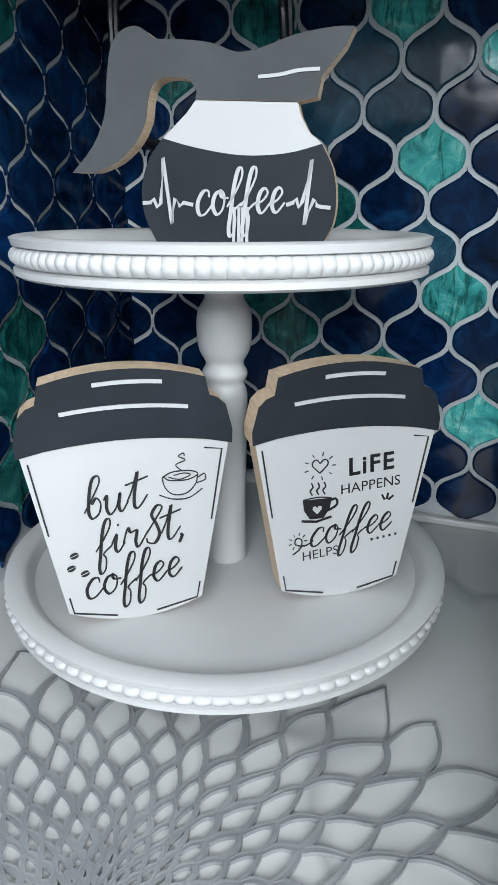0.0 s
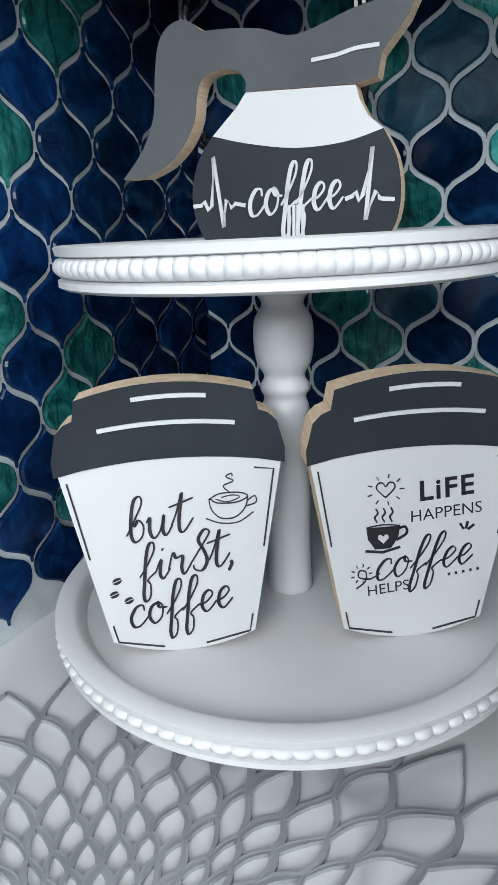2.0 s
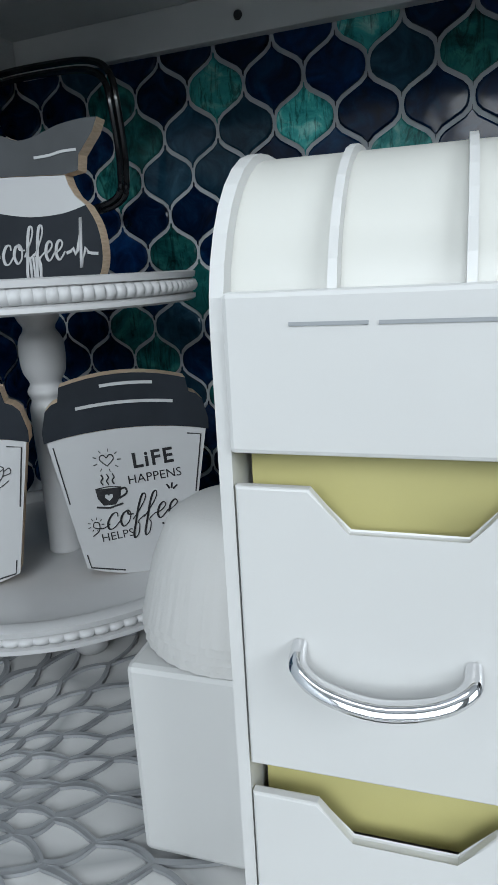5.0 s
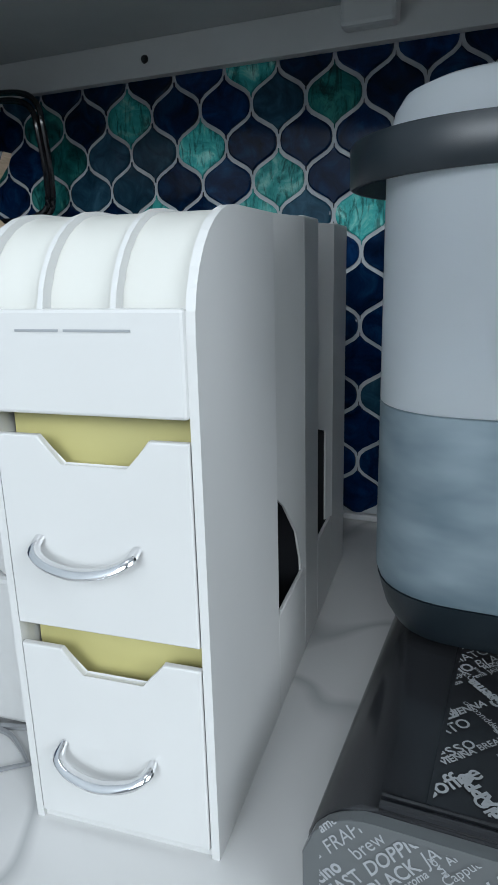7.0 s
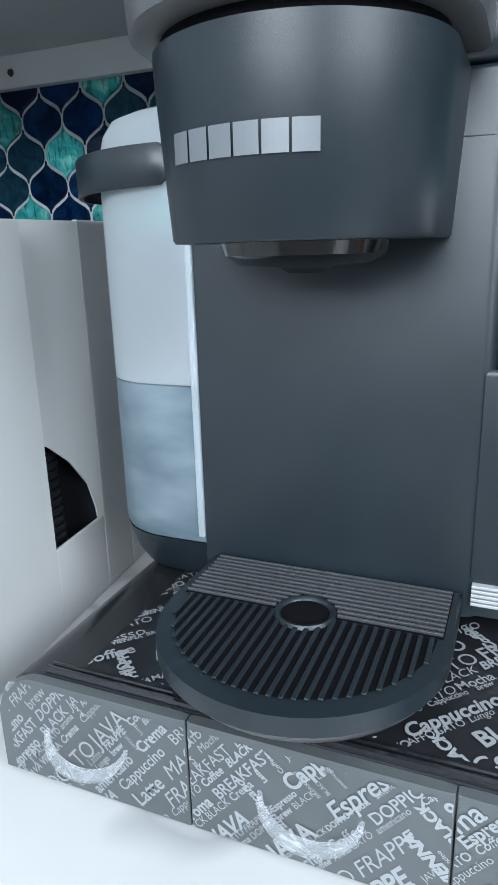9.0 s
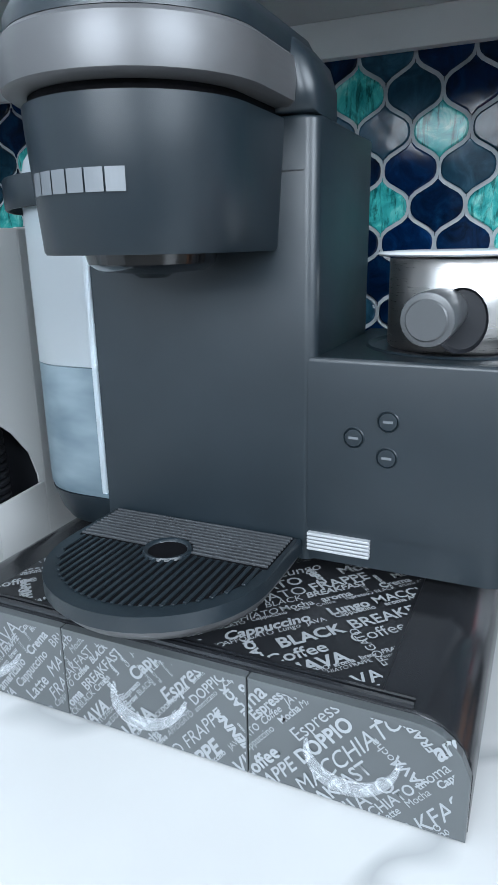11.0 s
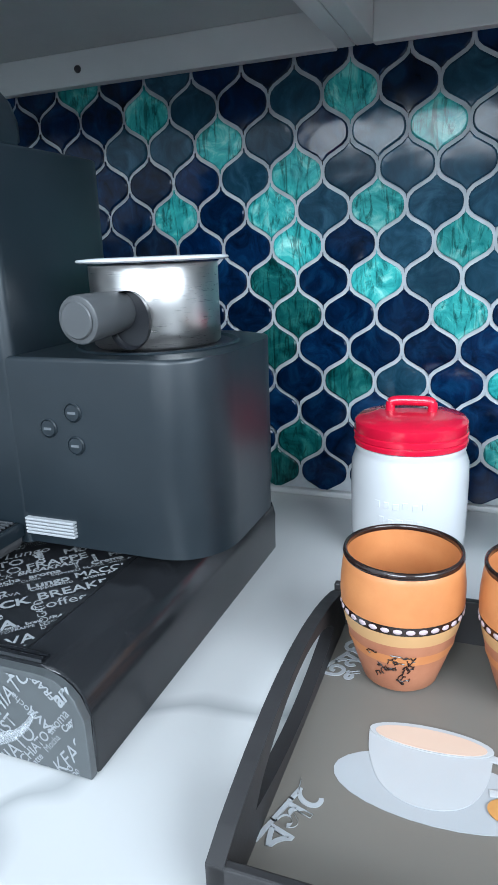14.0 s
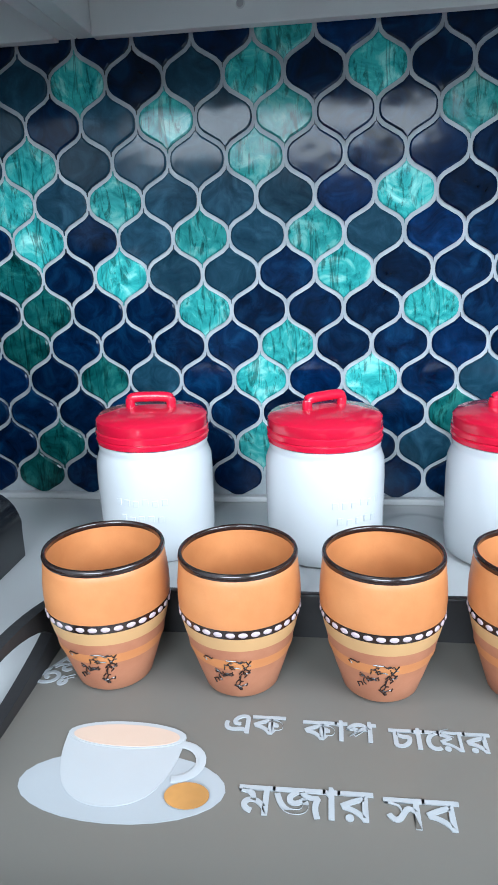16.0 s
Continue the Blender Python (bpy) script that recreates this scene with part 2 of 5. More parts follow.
def prism(pts, y0, y1, bm=None, mats=None, bevel=0.0):
    """A flat outline in x and z, given depth along y."""
    own = bmesh.new()
    a = [own.verts.new((x, y0, z)) for x, z in pts]
    b = [own.verts.new((x, y1, z)) for x, z in pts]
    faces = [own.faces.new(a), own.faces.new(b[::-1])]
    for i in range(len(pts)):
        j = (i + 1) % len(pts)
        f = own.faces.new((a[i], b[i], b[j], a[j]))
        if mats:
            f.material_index = mats
    if bevel:
        bmesh.ops.bevel(own, geom=[e for f in faces for e in f.edges], offset=bevel, segments=2, profile=0.5, affect="EDGES")
    return merge(bm, own)


def slab(pts, z0, z1, bm=None, bevel=0.0):
    """A flat outline in x and y, given depth along z."""
    own = bmesh.new()
    a = [own.verts.new((x, y, z0)) for x, y in pts]
    b = [own.verts.new((x, y, z1)) for x, y in pts]
    own.faces.new(a[::-1])
    top = own.faces.new(b)
    for i in range(len(pts)):
        j = (i + 1) % len(pts)
        own.faces.new((a[i], a[j], b[j], b[i]))
    if bevel:
        bmesh.ops.bevel(own, geom=list(top.edges), offset=bevel, segments=3, profile=0.5, affect="EDGES")
    return merge(bm, own)


def lathe(profile, segs=64, bm=None, wave=None):
    """Turns (radius, height) pairs about z. wave(angle, k): scales the radius."""
    own = bmesh.new()
    rings = []
    for k_, (r, z) in enumerate(profile):
        if r < 1e-6:
            rings.append([own.verts.new((0, 0, z))])
            continue
        ring = []
        for i in range(segs):
            a = 2 * math.pi * i / segs
            s = r if wave is None else r * wave(a, k_)
            ring.append(own.verts.new((s * math.cos(a), s * math.sin(a), z)))
        rings.append(ring)
    for lo, hi in zip(rings, rings[1:]):
        for i in range(segs):
            j = (i + 1) % segs
            if len(lo) == 1 and len(hi) == 1:
                continue
            if len(lo) == 1:
                own.faces.new((lo[0], hi[i], hi[j]))
            elif len(hi) == 1:
                own.faces.new((lo[i], lo[j], hi[0]))
            else:
                own.faces.new((lo[i], lo[j], hi[j], hi[i]))
    return merge(bm, own)


def tube(path, r, segs=10, bm=None, closed=False, flat=1.0):
    """A round bar along a path of points."""
    own = bmesh.new()
    pts = [Vector(p) for p in path]
    rings = []
    for i, p in enumerate(pts):
        a = pts[i - 1] if i or closed else pts[i]
        b = pts[(i + 1) % len(pts)] if i + 1 < len(pts) or closed else pts[i]
        t = (b - a).normalized()
        up = Vector((0, 0, 1)) if abs(t.z) < 0.9 else Vector((0, 1, 0))
        s = t.cross(up).normalized()
        w = s.cross(t).normalized()
        rad = r[i] if isinstance(r, (list, tuple)) else r
        rings.append([own.verts.new(p + rad * (math.cos(q) * s + flat * math.sin(q) * w)) for q in [2 * math.pi * k_ / segs for k_ in range(segs)]])
    pairs = list(zip(rings, rings[1:])) + ([(rings[-1], rings[0])] if closed else [])
    for lo, hi in pairs:
        for i in range(segs):
            j = (i + 1) % segs
            own.faces.new((lo[i], lo[j], hi[j], hi[i]))
    if not closed:
        own.faces.new(rings[0][::-1]), own.faces.new(rings[-1])
    return merge(bm, own)


def spline(pts, steps=6, closed=False):
    """A smooth run of points through the given ones."""
    out, n = [], len(pts)
    for i in range(n if closed else n - 1):
        g = [Vector(pts[j % n] if closed else pts[max(0, min(n - 1, j))]) for j in (i - 1, i, i + 1, i + 2)]
        for s in range(steps):
            t = s / steps
            v = 0.5 * (2 * g[1] + (g[2] - g[0]) * t + (2 * g[0] - 5 * g[1] + 4 * g[2] - g[3]) * t * t + (3 * g[1] - g[0] - 3 * g[2] + g[3]) * t ** 3)
            out.append(tuple(v))
    if not closed:
        out.append(tuple(pts[-1]))
    return out


def ribbon(path, width, y0, y1, bm=None):
    """A thin painted stroke in the x-z plane along a path of (x, z)."""
    own = bmesh.new()
    pts = [Vector((x, 0, z)) for x, z in path]
    left, right = [], []
    for i, p in enumerate(pts):
        t = (pts[min(i + 1, len(pts) - 1)] - pts[max(i - 1, 0)]).normalized()
        s = Vector((-t.z, 0, t.x)) * (width / 2)
        left.append(p + s), right.append(p - s)
    rows_ = [[own.verts.new((c.x, y, c.z)) for c in side] for side, y in ((left, y0), (right, y0), (left, y1), (right, y1))]
    for i in range(len(pts) - 1):
        own.faces.new((rows_[0][i], rows_[0][i + 1], rows_[1][i + 1], rows_[1][i]))
        own.faces.new((rows_[0][i], rows_[2][i], rows_[2][i + 1], rows_[0][i + 1]))
        own.faces.new((rows_[1][i], rows_[1][i + 1], rows_[3][i + 1], rows_[3][i]))
    return merge(bm, own)


def words(text, size, m, bm=None, shear=0.0, weight=0.0, extrude=0.0, spacing=1.0, align="CENTER"):
    """Lettering in the built-in font as a mesh, laid in its x-y plane and moved by m."""
    cu = bpy.data.curves.new("words", "FONT")
    cu.body, cu.size, cu.shear, cu.offset, cu.extrude = text, size, shear, weight, extrude
    if not extrude:
        cu.fill_mode = "FRONT"
    cu.space_character, cu.align_x, cu.align_y, cu.resolution_u = spacing, align, "CENTER", 3
    ob = new("words", cu)
    me = bpy.data.meshes.new_from_object(ob.evaluated_get(bpy.context.evaluated_depsgraph_get()))
    bpy.data.objects.remove(ob)
    bpy.data.curves.remove(cu)
    own = bmesh.new()
    own.from_mesh(me)
    bpy.data.meshes.remove(me)
    seen, rank = set(), 0
    for start in () if extrude else own.verts:
        if start in seen:
            continue
        seen.add(start)
        todo = [start]
        while todo:
            v = todo.pop()
            v.co.z += 0.00004 * rank
            for e in v.link_edges:
                w = e.other_vert(v)
                if w not in seen:
                    seen.add(w)
                    todo.append(w)
        rank += 1
    own.transform(m)
    return merge(bm, own)


def stand_text(text, size, x, z, y, bm, turn=0.0, tall=1.0, **more):
    return words(text, size, pose(x, y, z, 90, -turn, 0) @ Matrix.Diagonal((1, tall, 1, 1)), bm, **more)


# ---------------------------------------------------------------- setting
CORNER = (-0.090, 0.706)
WALL = pose(CORNER[0], CORNER[1], 0, 0, 0, 0.3)
RIGHT, BACK, TOP = 2.6, -2.3, 2.45

wall_back = tagged(link("wall_north", box(-0.12, 2.8, 0, 0.12, -0.9, TOP), M_GROUT), "backsplash wall with glossy lantern tiles in pale grout", "wall", kind="structure")
wall_back.matrix_world = WALL
wall_left = tagged(link("wall_west", box(-0.213, CORNER[0], BACK, CORNER[1], -0.9, TOP), M_GROUT), "side wall with glossy lantern tiles in pale grout", "wall", kind="structure")
EAST = box(RIGHT, RIGHT + 0.12, BACK, -1.6, -0.9, TOP)
box(RIGHT, RIGHT + 0.12, -0.1, 0.7, -0.9, TOP, bm=EAST)
box(RIGHT, RIGHT + 0.12, -1.6, -0.1, -0.9, 0.7, bm=EAST), box(RIGHT, RIGHT + 0.12, -1.6, -0.1, 1.9, TOP, bm=EAST)
tagged(link("wall_east", EAST, M_ROOM), "plain pale painted wall with a window opening", "wall", kind="structure")
bm = box(-0.213, 0.03, BACK - 0.12, BACK, -0.9, TOP)
box(1.67, RIGHT + 0.12, BACK - 0.12, BACK, -0.9, TOP, bm=bm)
box(0.03, 1.67, BACK - 0.12, BACK, -0.9, 0.72, bm=bm), box(0.03, 1.67, BACK - 0.12, BACK, 1.98, TOP, bm=bm)
tagged(link("wall_south", bm, M_ROOM), "plain pale painted wall with a window opening", "wall", kind="structure")
tagged(link("floor", box(-0.213, RIGHT + 0.12, BACK - 0.12, 0.8, -1.0, -0.9), M_FLOOR), "plain brownish kitchen floor", "floor", kind="structure")
tagged(link("ceiling", box(-0.213, RIGHT + 0.12, BACK - 0.12, 0.9, TOP, TOP + 0.1), M_ROOM), "plain pale grey ceiling", "ceiling", kind="structure")

bm = slab([(-0.093, 0.74), (-0.093, BACK + 0.9), (0.10, BACK + 0.9), (0.10, 0.03), (2.55, 0.03), (2.55, 0.74)], -0.03, 0.0, bevel=0.004)
tagged(link("countertop", bm, M_QUARTZ), "white quartz countertop with soft grey veins", "countertop", kind="structure")
bm = box(-0.09, 2.55, 0.09, 0.69, -0.9, -0.031)
box(-0.09, 0.07, BACK + 0.93, 0.09, -0.9, -0.031, bm=bm)
tagged(link("base_cabinet_run", bm, M_CABINET), "plain painted base cabinets under the countertop", "cabinet", kind="structure")
bm = box(0.0, 2.6, -0.010, 0.0, 0.0, 0.007, 0.002)
caulk = tagged(link("trim_caulk", bm, M_WHITE), "white caulk strip where counter meets tile", "trim", kind="structure")
caulk.matrix_world = WALL

# wall cabinets: recessed underside, hanging rail, side panels
RAIL_Z, UNDER_Z = 0.459, 0.493


def wall_cabinet(x0, x1, label):
    c = thing("wall_cabinet", label, "wall cabinet", pose(0, 0, 0), group="wall cabinets")
    part("rail", box(x0 + 0.018, x1 - 0.018, 0.693, 0.706, RAIL_Z, UNDER_Z, 0.001), M_CABINET, c, "pale grey mounting rail")
    part("underside", box(x0 + 0.018, x1 - 0.018, 0.37, 0.7055, UNDER_Z, UNDER_Z + 0.012), M_CABSHADE, c)
    for a in (x0, x1 - 0.018):
        part("side_panel", box(a, a + 0.0178, 0.37, 0.7055, RAIL_Z + 0.002, 1.2, 0.001), M_CABINET, c)
    part("front_rail", box(x0 + 0.018, x1 - 0.018, 0.352, 0.37, RAIL_Z + 0.002, UNDER_Z + 0.01, 0.001), M_CABINET, c)
    part("door", box(x0 + 0.002, x1 - 0.002, 0.33, 0.351, RAIL_Z + 0.004, 1.2, 0.003), M_CABINET, c)
    part("top", box(x0, x1, 0.33, 0.7, 1.2, 1.215), M_CABINET, c)
    return c


CABS = [wall_cabinet(-0.07, 0.907, "grey painted wall cabinet with a recessed underside"), wall_cabinet(0.9075, 1.9, "grey painted wall cabinet with a recessed underside")]
for x, c in ((0.194, 0), (0.602, 0), (1.064, 1), (1.5, 1)):
    bm = bmesh.new()
    lathe([(0, 0.0022), (0.0032, 0.002), (0.0042, 0.0), (0.0042, -0.001)], 16, bm)
    bm.transform(pose(x, 0.6928, 0.475, 90))
    part("screw", bm, M_CHROME if c else M_DARK, CABS[c], "small round screw head")
clip_box = tagged(link("light_driver_box", box(0.403, 0.453, 0.673, 0.6928, 0.468, 0.4925, 0.004), M_CABINET), "small grey plastic box under the cabinet rail", "electrical box")

# dark cord loop under the cabinet, in the corner
LOOP = spline([(-0.066, 0.668, 0.36), (-0.068, 0.664, 0.42), (-0.062, 0.662, 0.449), (-0.04, 0.66, 0.4555), (0.02, 0.66, 0.4555), (0.06, 0.66, 0.452), (0.079, 0.66, 0.44), (0.084, 0.661, 0.415), (0.083, 0.668, 0.36), (0.07, 0.672, 0.33), (0.01, 0.674, 0.322), (-0.05, 0.672, 0.33)], 6, True)
bm = tube(LOOP, 0.0032, 8, closed=True)
tube([(x * 0.93 + 0.002, y - 0.004, 0.36 + (z - 0.36) * 0.91) for x, y, z in LOOP], 0.0032, 8, bm, closed=True)
tagged(link("power_cord", bm, M_GLOSSBLACK, True), "black power cord hanging in a loop by the tiles", "cord")

# ---------------------------------------------------------------- tiered stand
STAND = (0.0895, 0.510)
FLOOR_LOW, FLOOR_TOP = 0.0415, 0.2545


def tier(parent, r, z0, zf, z1, beads, name):
    """A round tray: lower disc, raised rim, and a beaded moulding round its edge."""
    h = z1 - z0
    prof = [(0, z0), (r - 0.004, z0), (r - 0.0015, z0 + 0.0015), (r - 0.0015, z0 + 0.0045), (r - 0.006, z0 + 0.006), (r - 0.006, z1 - 0.006), (r - 0.0015, z1 - 0.005), (r - 0.0005, z1 - 0.001), (r - 0.003, z1),
            (r - 0.011, z1), (r - 0.0135, z1 - 0.0008), (r - 0.0155, z1 - 0.003), (r - 0.0165, zf + 0.004), (r - 0.019, zf + 0.001), (r - 0.024, zf), (0, zf)]
    disc = part(name, lathe(prof, 96), M_WHITE, parent, smooth=35)
    swell = 0.0021 / r
    zb, rb = z0 + 0.006 + (h - 0.0115) / 2, (h - 0.0115) / 2
    ring = lathe([(r - 0.0065 + 0.0062 * math.cos(a), zb + rb * math.sin(a)) for a in [math.radians(x) for x in range(-90, 91, 22)]], beads * 8, wave=lambda a, k_: 1 + swell * (abs(math.cos(a * beads / 2)) ** 0.6 - 0.6))
    part("beaded_moulding", ring, M_WHITE, disc, "row of rounded white beads", smooth=60)


stand = thing("tiered_stand", "white painted two-tier round wooden stand with beaded rims", "tiered tray", pose(*STAND, 0))
tier(stand, 0.1515, 0.0310, FLOOR_LOW, 0.0495, 98, "lower_tray")
tier(stand, 0.1250, 0.2415, FLOOR_TOP, 0.2635, 104, "upper_tray")
col = [(0.0, 0.041), (0.0132, 0.041), (0.0138, 0.05), (0.0136, 0.08), (0.0142, 0.12), (0.0148, 0.15), (0.0146, 0.163), (0.0126, 0.170), (0.0146, 0.1745), (0.0146, 0.178), (0.0122, 0.1835),
       (0.0164, 0.192), (0.0178, 0.205), (0.0168, 0.217), (0.0122, 0.2255), (0.0155, 0.232), (0.0178, 0.239), (0.0178, 0.2422), (0, 0.2422)]
part("column", lathe(spline([(r, z) for r, z in col], 3), 48), M_WHITE, stand, "turned white column", smooth=50)
for a in range(45, 405, 90):
    bm = lathe([(0, 0.0005), (0.011, 0.0015), (0.0155, 0.011), (0.0165, 0.017), (0.014, 0.026), (0.011, 0.0309), (0, 0.0309)], 24)
    bm.transform(pose(0.1 * math.cos(radians(a)), 0.1 * math.sin(radians(a)), 0))
    part("foot", bm, M_WHITE, stand, smooth=60)

# ---------------------------------------------------------------- signs


def inset_strokes(pts, bm, width, y):
    return ribbon(pts, width, y, y + 0.0006, bm)


def cup_sign(m, label):
    """A paper-cup shape cut from board: white body, black lid, bare wooden edge."""
    s = thing("cup_sign", label, "wooden sign", m, group="coffee signs")
    d = 0.018
    arc = lambda x0, x1, z, sag, n=9: [(x0 + (x1 - x0) * i / n, z + sag * (1 - (2 * i / n - 1) ** 2)) for i in range(n + 1)]
    body = arc(-0.0405, 0.0405, 0.009, -0.009) + [(0.0585, 0.111)] + arc(0.0585, -0.0585, 0.111, 0.006)[1:-1] + [(-0.0585, 0.111)]
    part("body", prism(body, 0.0, d, mats=1), [M_SIGNWHITE, M_WOOD], s, "white painted face")
    lid = [(-0.0605, 0.1105)] + arc(-0.0585, 0.0585, 0.1115, 0.006)[1:-1] + [(0.0605, 0.1105), (0.0608, 0.119), (0.057, 0.134), (0.0525, 0.1385), (0.0475, 0.1405), (0.0455, 0.150)]
    lid += arc(0.0455, -0.0455, 0.151, 0.007) + [(-0.0475, 0.1405), (-0.0525, 0.1385), (-0.057, 0.134), (-0.0608, 0.119)]
    lid_ob = part("lid", prism(lid, -0.0012, d, mats=1), [M_SIGNBLACK, M_WOOD], s, "black painted lid")
    part("lid_line", ribbon(arc(-0.017, 0.021, 0.1498, 0.001), 0.0022, -0.0022, -0.0012), M_INKWHITE, lid_ob)
    part("lid_line", ribbon(arc(-0.0355, 0.035, 0.1345, 0.0025), 0.0022, -0.0022, -0.0012), M_INKWHITE, lid_ob)
    for sx in (-1, 1):
        part("border_line", inset_strokes(([(0.044, 0.1085)] if sx > 0 else []) + [(sx * 0.0545, 0.107), (sx * 0.0475, 0.062)], bmesh.new(), 0.0009, -0.0006), M_INK, s)
        part("border_line", inset_strokes([(sx * 0.0395, 0.020), (sx * 0.0375, 0.009), (sx * 0.012, 0.0035)], bmesh.new(), 0.0009, -0.0006), M_INK, s)
    return s


def scroll(cx, cz, pts, bm, width, y=-0.0007):
    return inset_strokes([(cx + v[0], cz + v[2]) for v in spline([(a, 0, b) for a, b in pts], 5)], bm, width, y)


# joined-up brush letters: strokes in units of the small letters' height, then the advance
GLYPH = {}
GLYPH["b"] = ([[(0.0, 0.35), (0.3, 0.95), (0.6, 1.65), (0.54, 1.98), (0.32, 1.85), (0.2, 1.15), (0.18, 0.35), (0.34, 0.0), (0.6, 0.2), (0.66, 0.65), (0.48, 0.95), (0.3, 0.7)]], 0.78)
GLYPH["u"] = ([[(0.0, 0.75), (0.12, 0.95), (0.12, 0.35), (0.28, 0.0), (0.52, 0.3), (0.66, 0.95), (0.62, 0.3), (0.76, 0.02), (1.0, 0.45)]], 0.95)
GLYPH["t"] = ([[(0.0, 0.4), (0.2, 0.95), (0.4, 1.75), (0.3, 0.7), (0.32, 0.12), (0.5, 0.02), (0.85, 0.55)], [(-0.1, 1.22), (0.3, 1.3), (0.85, 1.42)]], 0.75)
GLYPH["f"] = ([[(0.0, 0.3), (0.34, 0.85), (0.6, 1.45), (0.58, 1.82), (0.4, 1.75), (0.27, 1.1), (0.2, 0.1), (0.15, -0.6), (0.24, -0.92), (0.42, -0.7), (0.44, -0.15), (0.34, 0.12), (0.7, 0.45)]], 0.66)
GLYPH["i"] = ([[(0.0, 0.4), (0.22, 0.95), (0.18, 0.3), (0.32, 0.02), (0.6, 0.45)], [(0.26, 1.36), (0.32, 1.46)]], 0.52)
GLYPH["r"] = ([[(0.0, 0.35), (0.18, 1.12), (0.32, 0.86), (0.58, 0.9), (0.54, 0.35), (0.66, 0.02), (0.95, 0.5)]], 0.88)
GLYPH["s"] = ([[(0.0, 0.4), (0.5, 1.2), (0.78, 1.75), (0.56, 1.9), (0.34, 1.5), (0.56, 0.95), (0.7, 0.4), (0.5, 0.0), (0.2, 0.12), (0.14, 0.35)]], 0.78)
GLYPH["c"] = ([[(0.62, 0.72), (0.56, 0.98), (0.3, 0.95), (0.08, 0.5), (0.18, 0.05), (0.46, 0.04), (0.82, 0.45)]], 0.74)
GLYPH["o"] = ([[(0.5, 0.98), (0.2, 0.85), (0.08, 0.4), (0.3, 0.0), (0.58, 0.25), (0.62, 0.75), (0.44, 0.98), (0.5, 0.72), (0.82, 0.66)]], 0.78)
GLYPH["e"] = ([[(0.0, 0.4), (0.32, 0.48), (0.56, 0.78), (0.42, 1.0), (0.2, 0.8), (0.14, 0.3), (0.36, 0.0), (0.72, 0.4)]], 0.68)
GLYPH[","] = ([[(0.12, 0.16), (0.18, 0.02), (0.06, -0.3)]], 0.35)


def pen(path, width, y, bm):
    """A brush stroke in x and z: fine going up, full coming down, round at its ends."""
    own = bmesh.new()
    pts = [Vector((x, z)) for x, z in path]
    last = len(pts) - 1
    left, right = [], []
    for i, p in enumerate(pts):
        t = (pts[min(i + 1, last)] - pts[max(i - 1, 0)]).normalized()
        w = width * (0.5 + 0.5 * max(0.0, -t.y)) * (0.55 if i in (0, last) else 1.0) / 2
        n = Vector((-t.y, t.x)) * w
        left.append(own.verts.new((p.x + n.x, y, p.y + n.y)))
        right.append(own.verts.new((p.x - n.x, y, p.y - n.y)))
    for i in range(last):
        own.faces.new((left[i], left[i + 1], right[i + 1], right[i]))
    ext = bmesh.ops.extrude_face_region(own, geom=own.faces[:])
    bmesh.ops.translate(own, vec=(0, 0.0005, 0), verts=[v for v in ext["geom"] if isinstance(v, bmesh.types.BMVert)])
    bmesh.ops.recalc_face_normals(own, faces=own.faces)
    return merge(bm, own)


def script(text, tall, wide, cx, cz, y, bm, turn, width, lean=0.22):
    """A word in brush letters, its small letters `tall` high, `wide` in all, centred on (cx, cz)."""
    total = sum(GLYPH[c][1] for c in text)
    k_ = wide / total
    u, level = 0.0, 0
    co, si = math.cos(radians(turn)), math.sin(radians(turn))
    for c in text:
        for stroke in GLYPH[c][0]:
            run = []
            for v in spline([(a, 0, b) for a, b in stroke], 6):
                gx = (u + v[0] - total / 2) * k_ + lean * tall * (v[2] - 0.5)
                gz = (v[2] - 0.5) * tall
                run.append((cx + co * gx - si * gz, cz + si * gx + co * gz))
            pen(run, width, y - 0.00003 * level, bm)
            level += 1
        u += GLYPH[c][1]


cup_a = cup_sign(pose(0.0664, 0.4200, FLOOR_LOW, 0, 0, 34) @ Matrix.Diagonal((0.985, 1, 0.985, 1)), "white and black coffee cup sign reading but first, coffee")
ink = bmesh.new()
script("but", 0.0128, 0.0355, -0.0090, 0.0790, -0.0007, ink, 9, 0.0019)
script("first,", 0.0125, 0.0545, 0.0050, 0.0555, -0.0007, ink, 9, 0.0019)
script("coffee", 0.0130, 0.0590, -0.0010, 0.0285, -0.0007, ink, 9, 0.0019)
part("lettering", ink, M_INK, cup_a, "black script lettering")
pic = bmesh.new()
scroll(0.0300, 0.0885, [(0.86 * a, 0.86 * b) for a, b in [(-0.013, 0.004), (-0.006, 0.0075), (0.006, 0.0075), (0.0115, 0.0045), (0.004, 0.001), (-0.008, 0.0015), (-0.0125, 0.0045), (-0.0115, -0.003), (-0.006, -0.009), (0.003, -0.009), (0.0095, -0.003), (0.0115, 0.0045)]], pic, 0.0006)
scroll(0.0300, 0.0885, [(0.86 * a, 0.86 * b) for a, b in [(0.0115, 0.002), (0.016, 0.0045), (0.0165, 0.0), (0.0105, -0.002)]], pic, 0.0006)
scroll(0.0300, 0.0885, [(0.86 * a, 0.86 * b) for a, b in [(-0.0155, -0.0085), (-0.006, -0.0125), (0.005, -0.0125), (0.0145, -0.0065)]], pic, 0.0006)
scroll(0.0300, 0.0885, [(0.86 * a, 0.86 * b) for a, b in [(0.0005, 0.008), (-0.0035, 0.0125), (0.003, 0.0155), (-0.0015, 0.0185), (0.002, 0.0205), (0.0025, 0.0185)]], pic, 0.0006)
